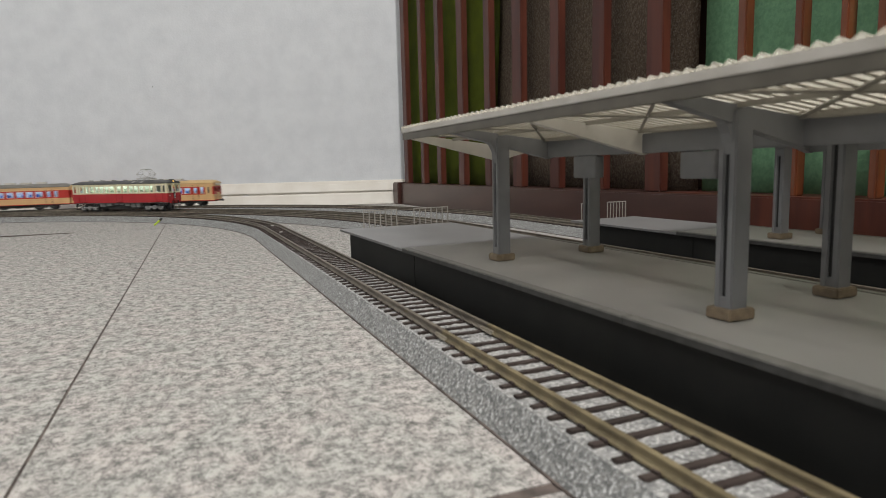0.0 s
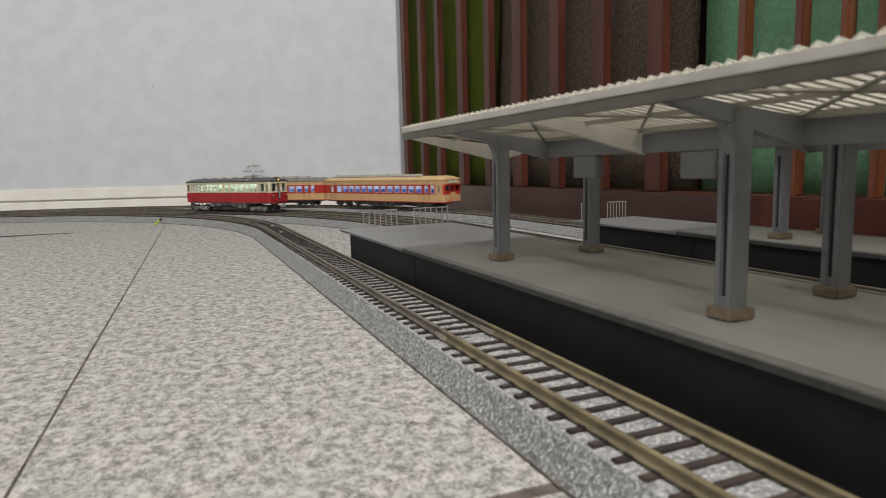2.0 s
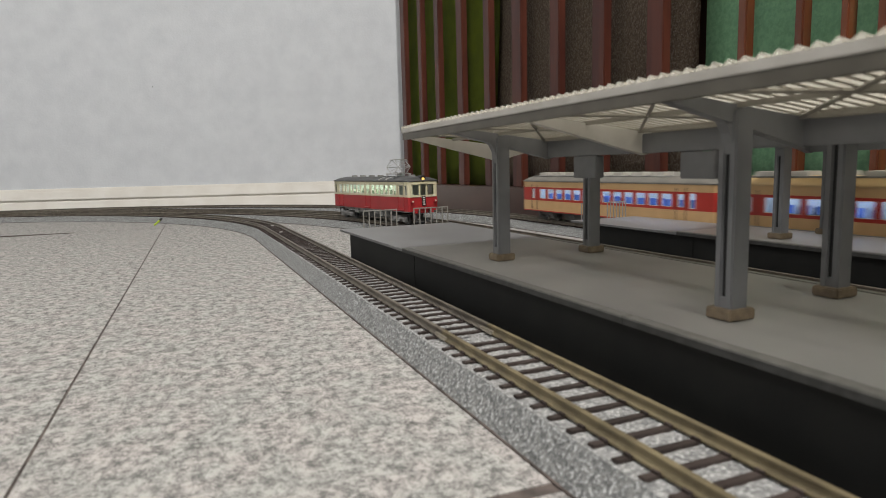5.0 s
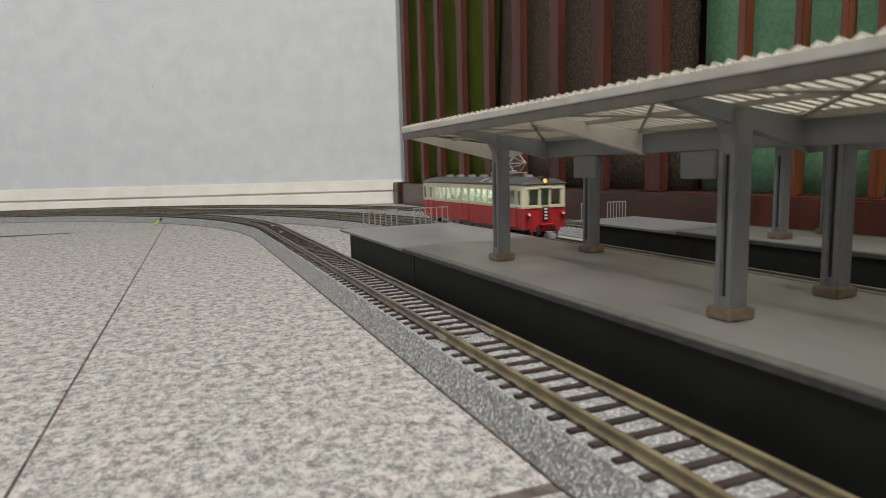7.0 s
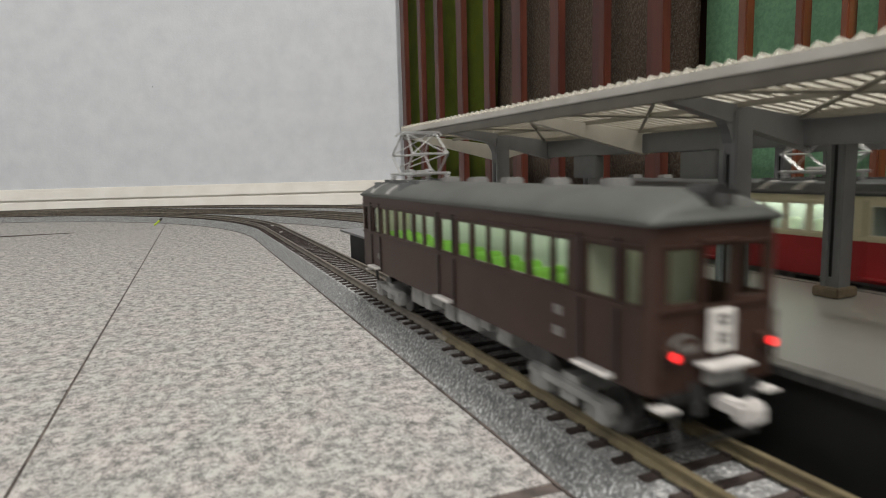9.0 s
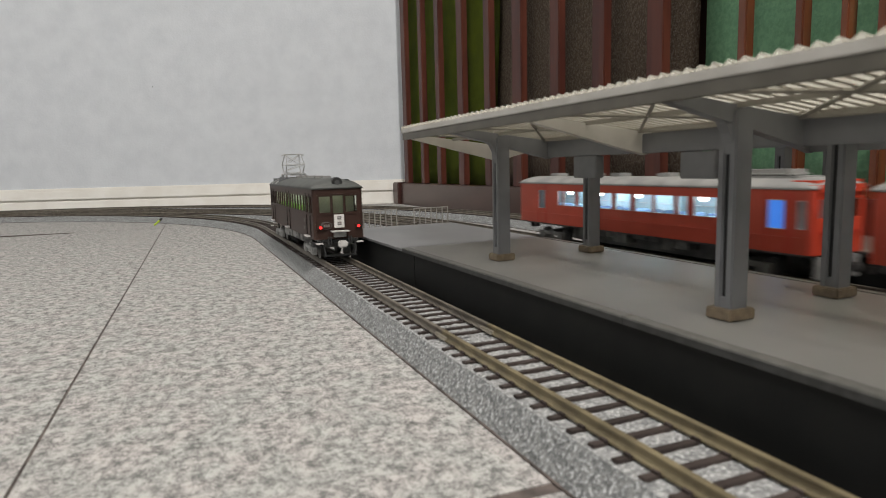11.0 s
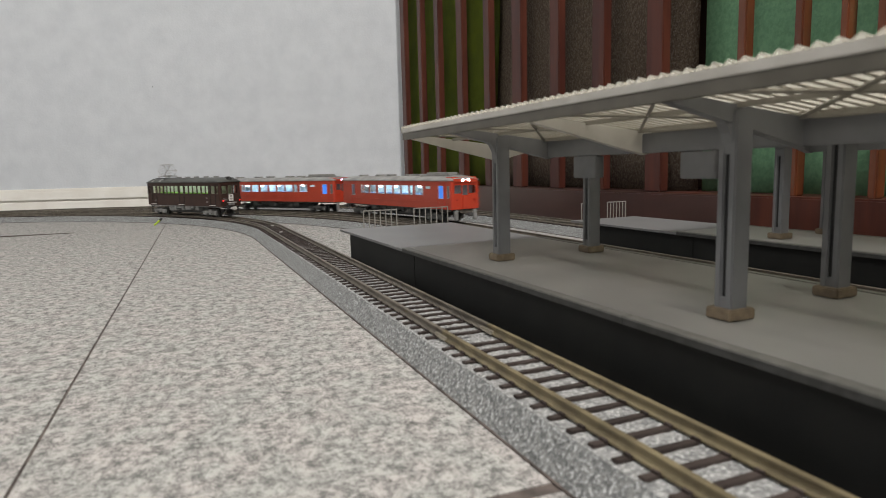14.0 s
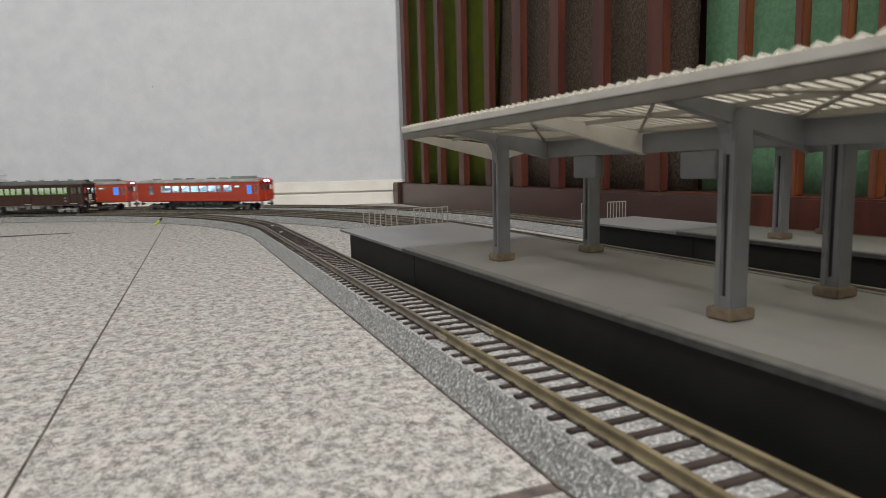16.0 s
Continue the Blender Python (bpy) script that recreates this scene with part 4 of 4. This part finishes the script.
def old_details(car, body, trim, lamp_mat, pan_y, up, vents, step_mat, L, W, top, sink, low):
    half = W / 2
    brown = body is BROWN
    for y in vents:
        vent(car, y, top - 0.0004, 0.0060, 0.0050, 0.0024, ROOF_PALE)
    pantograph(car, pan_y, top - 0.0002, up)
    walk_b = bmesh.new()
    for sd in (-1, 1):
        box(walk_b, sd * 0.0085 - 0.0006, sd * 0.0085 + 0.0006, pan_y - 0.020, pan_y + 0.020, top - 0.0008, top + 0.0008)
    for e in (-0.016, 0.016):
        box(walk_b, -0.0150, 0.0150, pan_y + e - 0.0006, pan_y + e + 0.0006, top - 0.0032, top - 0.0002)
    part("roof_walk", walk_b, ROOF_GREY, car)
    head_lamp(car, -L / 2 - 0.0002, top - 0.0022, lamp_mat)
    part("whistle_box", B(0.0062, 0.0092, -L / 2 + 0.0040, -L / 2 + 0.0072, top - 0.0040, top - 0.0004, 0.0003), BLACK, car)
    for sd in (-1, 1):                                # belt rails, doors, steps
        x0, x1 = sorted((sd * half, sd * (half + 0.00035)))
        part("belt_rail", B(x0, x1, -L / 2 + 0.002, L / 2 - 0.002, 0.0318 - sink, 0.0326 - sink), trim, car)
        part("header_rail", B(x0, x1, -L / 2 + 0.002, L / 2 - 0.002, 0.0442 - sink, 0.0448 - sink), trim, car)
        for y in (0.0148, 0.0906, 0.1640):
            y = y * L / 0.184 - L / 2
            for e in (-0.0062, 0.0062):
                w = 0.0005 if brown else 0.0003
                xs = sorted((sd * half, sd * (half + 0.0005)))
                part("door_post", B(*xs, y + e - w, y + e + w, low + 0.0006, 0.0314 - sink), BROWN_DK if brown else SEAM_RED, car)
                part("door_post", B(*xs, y + e - w, y + e + w, 0.0328 - sink, 0.0455 - sink), BROWN_DK if brown else SEAM_CREAM, car)
            part("step_board", B(*sorted((sd * (half - 0.001), sd * (half + 0.0028))), y - 0.0060, y + 0.0060, low + 0.0012, low + 0.0020, 0.0002), step_mat, car)
    for sd in (-1, 1):                                # ends
        y = sd * L / 2
        ys = lambda a, b: sorted((y + sd * a, y + sd * b))
        part("end_belt", B(-half + 0.002, half - 0.002, *ys(0, 0.0004), 0.0318 - sink, 0.0326 - sink), trim, car)
        for a, b in ((-half + 0.003, -0.0045), (0.0045, half - 0.003)):
            part("end_header", B(a, b, *ys(0, 0.0005), 0.0440 - sink, 0.0446 - sink), trim, car)
        part("end_door_hood", B(-0.0048, 0.0048, *ys(0, 0.0012), 0.0446 - sink, 0.0453 - sink), trim, car)
        lx, lz = half - 0.0040, 0.0225 if brown else 0.0250
        for sx in (-1, 1):
            px = sorted((sx * 0.0037, sx * 0.0044))
            part("end_door_post", B(*px, *ys(0, 0.0007), low + 0.001, 0.0310 - sink), body, car)
            part("end_door_post", B(*px, *ys(0, 0.0007), 0.0328 - sink, 0.0446 - sink), trim, car)
            lamp = bmesh.new()
            tube(lamp, (sx * lx, y, lz), (sx * lx, y + sd * 0.0022, lz), 0.0012, 12)
            box(lamp, sx * lx - 0.0016, sx * lx + 0.0016, *ys(0, 0.0010), lz - 0.0014, lz + 0.0014)
            lm = part("marker_lamp", lamp, body, car)
            g = bmesh.new()
            tube(g, (sx * lx, y + sd * 0.0022, lz), (sx * lx, y + sd * 0.0026, lz), 0.0009, 12)
            part("lens", g, TAIL_RED if (brown and sd < 0) else LENS, lm)
            grab = bmesh.new()
            gx = sx * (half - 0.0016)
            tube(grab, (gx, y + sd * 0.0008, low + 0.004), (gx, y + sd * 0.0008, 0.0300 - sink), 0.0003, 6)
            part("grab_rail", grab, trim if brown else body, car)
            if brown:
                part("corner_step", B(*sorted((sx * (half - 0.0055), sx * (half - 0.0010))), *ys(-0.0015, 0.0022), low - 0.0030, low - 0.0022, 0.0002), STEP_WHITE, car)
            hose = bmesh.new()
            for k in (0.0058, 0.0074):
                tube(hose, (sx * k, y + sd * 0.0012, low + 0.0018), (sx * k, y + sd * 0.0026, low - 0.0040), 0.0005, 6)
            part("brake_hose", hose, BLACK, car)
        zp = low + 0.0046 if brown else 0.0172
        part("buffer_plate", B(-0.0056, 0.0056, *ys(0, 0.0046), zp, zp + 0.0009, 0.0002), STEP_WHITE if brown else body, car)
        part("plate_bracket", B(-0.0040, 0.0040, *ys(0.0002, 0.0030), zp - 0.0034, zp - 0.0002, 0.0003), UNDER_GREY if brown else body, car)
        part("buffer_beam", B(-0.0120, 0.0120, *ys(-0.002, 0.0008), low - 0.0022, low - 0.0002, 0.0004), BLACK if brown else body, car)
        pl = bmesh.new()
        for sx in (-1, 1):
            tube(pl, (sx * 0.0095, y + sd * 0.0010, 0.0034), (sx * 0.0105, y - sd * 0.0005, low - 0.0020), 0.0006, 6)
        box(pl, -0.0110, 0.0110, *ys(0.0002, 0.0010), 0.0032, 0.0046, 0.0003)
        part("plough", pl, BLACK if brown else UNDER_DARK, car)


brown_car = car_shell(dict(OLD, L=0.194, W=0.0328, zb=0.0146, ze=0.0472, zr=0.0532, sill=0.0316, coupler_z=0.0098, name="brown_railcar",
                           label="grape-brown old electric railcar with grey roof and lit green seats", group="railcars",
                           front=[(-0.0122, -0.0050, 0.0318, 0.0420), (-0.0034, 0.0034, 0.0306, 0.0424), (0.0050, 0.0122, 0.0318, 0.0420)],
                           windows=old_windows(0.0316, 0.0420, 0.194), bands=[(0.0146, 0.0472, BROWN)], frame=None, roof=ROOF_OLIVE,
                           seat=SEAT_GREEN, seat_up=0.0012, inside=INSIDE, bulkhead=BULKHEAD, lamp=LAMP_WARM, seed=3))
old_details(brown_car, BROWN, BROWN, UNDER_DARK, 0.0635, 0.0165, (-0.066, -0.041, -0.016, 0.008, 0.031), STEP_WHITE, 0.194, 0.0328, 0.0530, 0.0015, 0.0146)
for y in (0.0800, 0.0580):
    roof_strap(brown_car, 0.0168, 0.0472, 0.0532, y, 0.0022)
end = -0.097
for sd in (-1, 1):
    part("cab_lamp", B(-0.006, 0.006, sd * 0.0865 - 0.003, sd * 0.0865 + 0.003, 0.0450, 0.0456), LAMP_WARM, brown_car, "faint glowing cab lamp")
sign = part("route_board", B(-0.0033, 0.0033, end - 0.0016, end - 0.0008, 0.0218, 0.0304, 0.0003), PLATE, brown_car, "white route board with grey marks")
for z in (0.0282, 0.0246):
    for a, b, c, d in ((-0.0013, -0.0007, -0.0011, 0.0011), (0.0007, 0.0013, -0.0011, 0.0011), (-0.0007, 0.0007, 0.0003, 0.0011), (-0.0007, 0.0007, -0.0009, -0.0003)):
        part("mark", B(a, b, end - 0.0018, end - 0.0016, z + c, z + d), MARK, sign)
disc = bmesh.new()
tube(disc, (0, 0, 0), (0, -0.0010, 0), 0.0029, 28)
bmesh.ops.scale(disc, vec=(1.25, 1, 0.85), verts=disc.verts[:])
round_plate = part("oval_plate", disc, UNDER_MID, brown_car, "oval brown plate with a pale rim")
round_plate.matrix_basis = Matrix.Translation((-0.0083, end, 0.0234))
inner = bmesh.new()
tube(inner, (0, -0.0010, 0), (0, -0.0012, 0), 0.0025, 28)
bmesh.ops.scale(inner, vec=(1.25, 1, 0.85), verts=inner.verts[:])
part("plate_face", inner, BROWN, round_plate)
for k in (-0.0014, 0.0, 0.0014):
    part("mark", B(k - 0.0005, k + 0.0005, -0.0014, -0.0012, -0.0008, 0.0008), MARK, round_plate)
for sd in (-1, 1):
    for y, z, w in ((-0.0665, 0.0256, 0.0034), (-0.0665, 0.0206, 0.0044), (0.073, 0.0212, 0.0024)):
        part("stencil_mark", B(*sorted((sd * 0.0164, sd * 0.0166)), y - w / 2, y + w / 2, z - 0.0011, z + 0.0011), MARK, brown_car)

end = -0.092
red_cream_car = car_shell(dict(OLD, name="red_cream_railcar", label="crimson and cream old electric railcar with dark roof and pantograph", group="railcars",
                               windows=old_windows(0.0312, 0.0418), bands=[(0.0148, 0.0292, RED), (0.0292, 0.0456, CREAM)], front=[(-0.0128, -0.0050, 0.0312, 0.0418), (-0.0034, 0.0034, 0.0280, 0.0422), (0.0050, 0.0128, 0.0312, 0.0418)], ze=0.0456, zr=0.0502, sill=0.0312, frame=TRIM_CREAM, roof=ROOF_DARK,
                               zb=0.0148, seat=SEAT_SAGE, inside=INSIDE, lamp=LAMP_SOFT, seed=8, coupler=UNDER_GREY))
old_details(red_cream_car, RED, CREAM, HEAD_AMBER, -0.0420, 0.0148, (0.068, 0.045, 0.022, 0.0, -0.070), RED, 0.184, 0.0355, 0.0500, 0.0018, 0.0148)
for y in (-0.0285, -0.0440):
    roof_strap(red_cream_car, 0.01815, 0.0456, 0.0502, y, 0.0018)
sign = part("route_board", B(-0.0022, 0.0022, end - 0.0012, end - 0.0005, 0.0200, 0.0300, 0.0003), BLACK, red_cream_car, "black route board with pale marks")
for z in (0.0285, 0.0262, 0.0240, 0.0218):
    part("mark", B(-0.0011, 0.0011, end - 0.0014, end - 0.0012, z - 0.0006, z + 0.0006), PLATE, sign)
part("cream_end_band", B(-0.0150, 0.0150, end - 0.0006, end - 0.0003, 0.0292, 0.0298), CREAM, red_cream_car)


def vermilion(lead):
    hi, lo = 0.0396, 0.0290
    row = [(0.0034, 0.0074, 0.0265, 0.0396), (0.0142, 0.0232, 0.0260, 0.0398), (0.0384, 0.0474, 0.0362, 0.0390), (0.0534, 0.0694, lo, hi), (0.0740, 0.0810, lo, hi),
           (0.0837, 0.0994, lo, hi), (0.1016, 0.1170, lo, hi), (0.1202, 0.1356, lo, hi), (0.1386, 0.1548, lo, hi), (0.1602, 0.1752, lo, hi),
           (0.1784, 0.1926, lo, hi), (0.1942, 0.1996, lo, hi), (0.2172, 0.2258, 0.0260, 0.0398)]
    blue = [row[1]]
    car = car_shell(dict(L=0.2542, W=0.0362, zb=0.0150, ze=0.0450, zr=0.0498, hood=0.008, sill=0.0290, under=UNDER_MID, name="vermilion_railcar",
                         label="vermilion diesel railcar with silver-grey roof and bright windows", group="railcars", windows=row, blue=blue,
                         front=[(-0.0138, -0.0046, 0.0315, 0.0400), (-0.0036, 0.0036, 0.0290, 0.0400), (0.0046, 0.0138, 0.0315, 0.0400)],
                         bands=[(0.0150, 0.0450, VERMILION)], end_mats={(0.0150, 0.0450): VERMILION_LT}, frame=TRIM_SILVER, roof=ROOF_PALE,
                         seat=SEAT_PALE, seat_up=0.0012, sash=True, cab=0.0105, inside=INSIDE_BLUE, lamp=LAMP_COOL, spots=(-0.067, -0.015, 0.023, 0.057), seed=21 if lead else 34, round=3.0))
    half = 0.0181
    for y in (0.098, 0.053, 0.025, -0.019, -0.043):
        vent(car, y, 0.0494, 0.010, 0.0100, 0.0026, ROOF_PALE)
    part("cooling_unit", B(-0.0085, 0.0085, -0.107, -0.063, 0.0488, 0.0536, 0.0020), ROOF_PALE, car, "rounded grey roof cooling unit")
    part("roof_base", B(-0.0100, 0.0100, -0.113, -0.055, 0.0486, 0.0504, 0.0006), ROOF_PALE, car)
    # raised cab visor with lamps, destination box
    for sd in (-1,):
        y = sd * 0.1271
        part("visor", B(-half + 0.001, half - 0.001, y - 0.0010, y + 0.0150, 0.0412, 0.0486, 0.0020), VERMILION_LT, car, "bright vermilion cab visor")
        for sx in (-1, 1):
            g = bmesh.new()
            tube(g, (sx * 0.0036, y - 0.0010, 0.0454), (sx * 0.0036, y - 0.0016, 0.0454), 0.0014, 16)
            part("head_lamp", g, HEAD_WHITE if lead else HEAD_PINK, car)
        part("gangway_frame", B(-0.0050, 0.0050, y - 0.0022, y - 0.0002, 0.0150, 0.0298, 0.0005), VERMILION_LT, car)
        for sx in (-1, 1):
            part("tail_lamp", B(sx * 0.0115 - 0.0012, sx * 0.0115 + 0.0012, y - 0.0012, y - 0.0002, 0.0240, 0.0258, 0.0003), BAND_RED, car)
            part("cab_step", B(sx * 0.0120 - 0.0020, sx * 0.0120 + 0.0020, y - 0.0010, y + 0.0020, 0.0035, 0.0140, 0.0004), UNDER_GREY, car)
    for sd in (-1, 1):
        x = sorted((sd * half, sd * (half + 0.0003)))
        part("body_rib", B(*x, -0.122, 0.122, 0.0222, 0.0227), VERMILION, car)
        for yy in (-0.1217, -0.1084, 0.0944):
            for e in (-0.0055, 0.0055):
                part("door_seam", B(*x, yy + e - 0.0003, yy + e + 0.0003, 0.0155, 0.0430), BAND_RED, car)
    return car


vermilion_lead = vermilion(True)
vermilion_rear = vermilion(False)


def orange(lead):
    lo, hi = 0.0232, 0.0334
    row = [(0.0192, 0.0250, 0.0225, 0.0342), (0.0310, 0.0370, 0.0232, 0.0334)]
    row += [(0.0440 + 0.0152 * i, 0.0440 + 0.0152 * i + 0.0109, lo, hi) for i in range(13)]
    row += [(0.2480, 0.2522, lo, hi)]
    car = car_shell(dict(L=0.272, W=0.0360, zb=0.0095, ze=0.0415, zr=0.0475, hood=0.012, sill=0.0245, under=UNDER_DARK, name="apricot_railcar",
                         label="apricot-cream diesel railcar with a red window band", group="railcars", windows=row,
                         front=[(-0.0145, -0.0055, 0.0262, 0.0334), (-0.0034, 0.0034, 0.0240, 0.0334), (0.0055, 0.0145, 0.0262, 0.0334)],
                         bands=[(0.0095, 0.0106, BAND_RED), (0.0106, 0.0210, APRICOT), (0.0210, 0.0352, BAND_RED), (0.0352, 0.0415, APRICOT)],
                         frame=TRIM_CREAM, roof=ROOF_CREAM if lead else ROOF_BEIGE, seat=SEAT_BLUE, inside=INSIDE_BLUE, lamp=LAMP_DIM, seed=41 if lead else 47, round=2.6))
    for i in range(8 if lead else 9):
        vent(car, 0.112 - 0.0250 * i, 0.0470, 0.0140, 0.0155, 0.0034, VENT_PALE)
    part("roof_deck", B(-0.0120, 0.0120, -0.085, 0.124, 0.0462, 0.0473, 0.0004), ROOF_PALE, car)
    y = -0.136
    if lead:
        for sx in (-1, 1):
            g = bmesh.new()
            tube(g, (sx * 0.0070, y - 0.0004, 0.0388), (sx * 0.0070, y - 0.0014, 0.0388), 0.0022, 16)
            part("head_lamp", g, LENS, car)
            part("tail_lamp", B(sx * 0.0125 - 0.0014, sx * 0.0125 + 0.0014, y - 0.0010, y - 0.0002, 0.0165, 0.0190, 0.0004), LENS, car)
        for sx in (-1, 1):
            door = part("cab_door", B(*sorted((sx * 0.0178, sx * 0.0183)), y + 0.0030, y + 0.0160, 0.0107, 0.0414, 0.0001), APRICOT, car, "apricot-cream cab door")
            part("door_pane", B(*sorted((sx * 0.0182, sx * 0.0185)), y + 0.0085, y + 0.0112, 0.0235, 0.0340), UNDER_DARK, door)
        part("face_stripe", B(-0.0155, 0.0155, y - 0.0006, y - 0.0001, 0.0338, 0.0356), BAND_RED, car)
        part("bumper_bar", B(-0.0160, 0.0160, y - 0.0022, y - 0.0002, 0.0095, 0.0112, 0.0004), BAND_RED, car)
        part("destination_box", B(-0.0040, 0.0040, y - 0.0012, y - 0.0002, 0.0372, 0.0402, 0.0003), LENS, car)
        part("gangway_door", B(-0.0045, 0.0045, y - 0.0014, y - 0.0002, 0.0110, 0.0245, 0.0004), APRICOT, car)
    for e in (-1, 1):
        ye = e * 0.1365
        part("gangway", B(-0.0055, 0.0055, min(ye, ye + e * 0.003), max(ye, ye + e * 0.003), 0.0112, 0.0335, 0.0006), UNDER_DARK, car) if not (lead and e < 0) else None
    for sd in (-1, 1):
        x = sorted((sd * 0.0180, sd * 0.01825))
        for yy in (-0.1020, 0.1122):
            for q in (-0.0050, 0.0050):
                part("door_seam", B(*x, yy + q - 0.0003, yy + q + 0.0003, 0.0115, 0.0380), BROWN_DK, car)
    return car


orange_lead = orange(True)
orange_rear = orange(False)


# ---- motion: every car rides on its path by its two pivots ----
def ride(car, path, length, keys, offset):
    """keys: (seconds, place along the path of the leading car's centre); offset: this car's centre from that one."""
    rows = []
    ts = [0.4 * i for i in range(41)]
    for t in ts:
        if t <= keys[0][0]:
            (ta, sa), (tb, sb) = keys[0], keys[1]
        elif t >= keys[-1][0]:
            (ta, sa), (tb, sb) = keys[-2], keys[-1]
        else:
            (ta, sa), (tb, sb) = next((a, b) for a, b in zip(keys, keys[1:]) if a[0] <= t <= b[0])
        s = max(sa + (sb - sa) * (t - ta) / (tb - ta), -1.15) + offset      # a siding ends behind the camera
        p, _ = path.at(s - 0.35 * length)
        q, _ = path.at(s + 0.35 * length)
        c, d = (p + q) / 2, q - p
        rows.append((t, pose(c.x, c.y, RAIL_TOP, 0, 0, math.degrees(math.atan2(-d.x, d.y)))))
    walk(car, rows)


def motions():
    ride(brown_car, NEAR, 0.194, [(7.0, -0.160), (8.5, 0.101), (9.0, 0.187), (11.5, 0.573), (12.5, 0.716), (13.5, 0.902), (14.5, 1.072), (16.0, 1.328)], 0.0)
    ride(red_cream_car, INNER, 0.184, [(0.0, 1.270), (1.5, 1.098), (3.5, 0.866), (6.5, 0.526), (7.0, 0.4645), (7.6, 0.3934), (8.1, 0.331), (9.0, 0.212), (9.2, 0.187)], 0.0)
    pair = [(11.5, 0.148), (12.5, 0.381), (13.0, 0.4925), (14.0, 0.7155), (15.0, 0.945), (16.0, 1.168)]
    ride(vermilion_lead, OUTER, 0.2542, pair, 0.0069)
    ride(vermilion_rear, OUTER, 0.2542, pair, 0.2859)
    pair = [(0.0, 1.469), (1.5, 1.080), (3.0, 0.684), (3.5, 0.558), (4.0, 0.4477), (6.4, -0.148)]
    ride(orange_lead, REAR, 0.272, pair, 0.0)
    ride(orange_rear, REAR, 0.272, pair, 0.279)


motions()
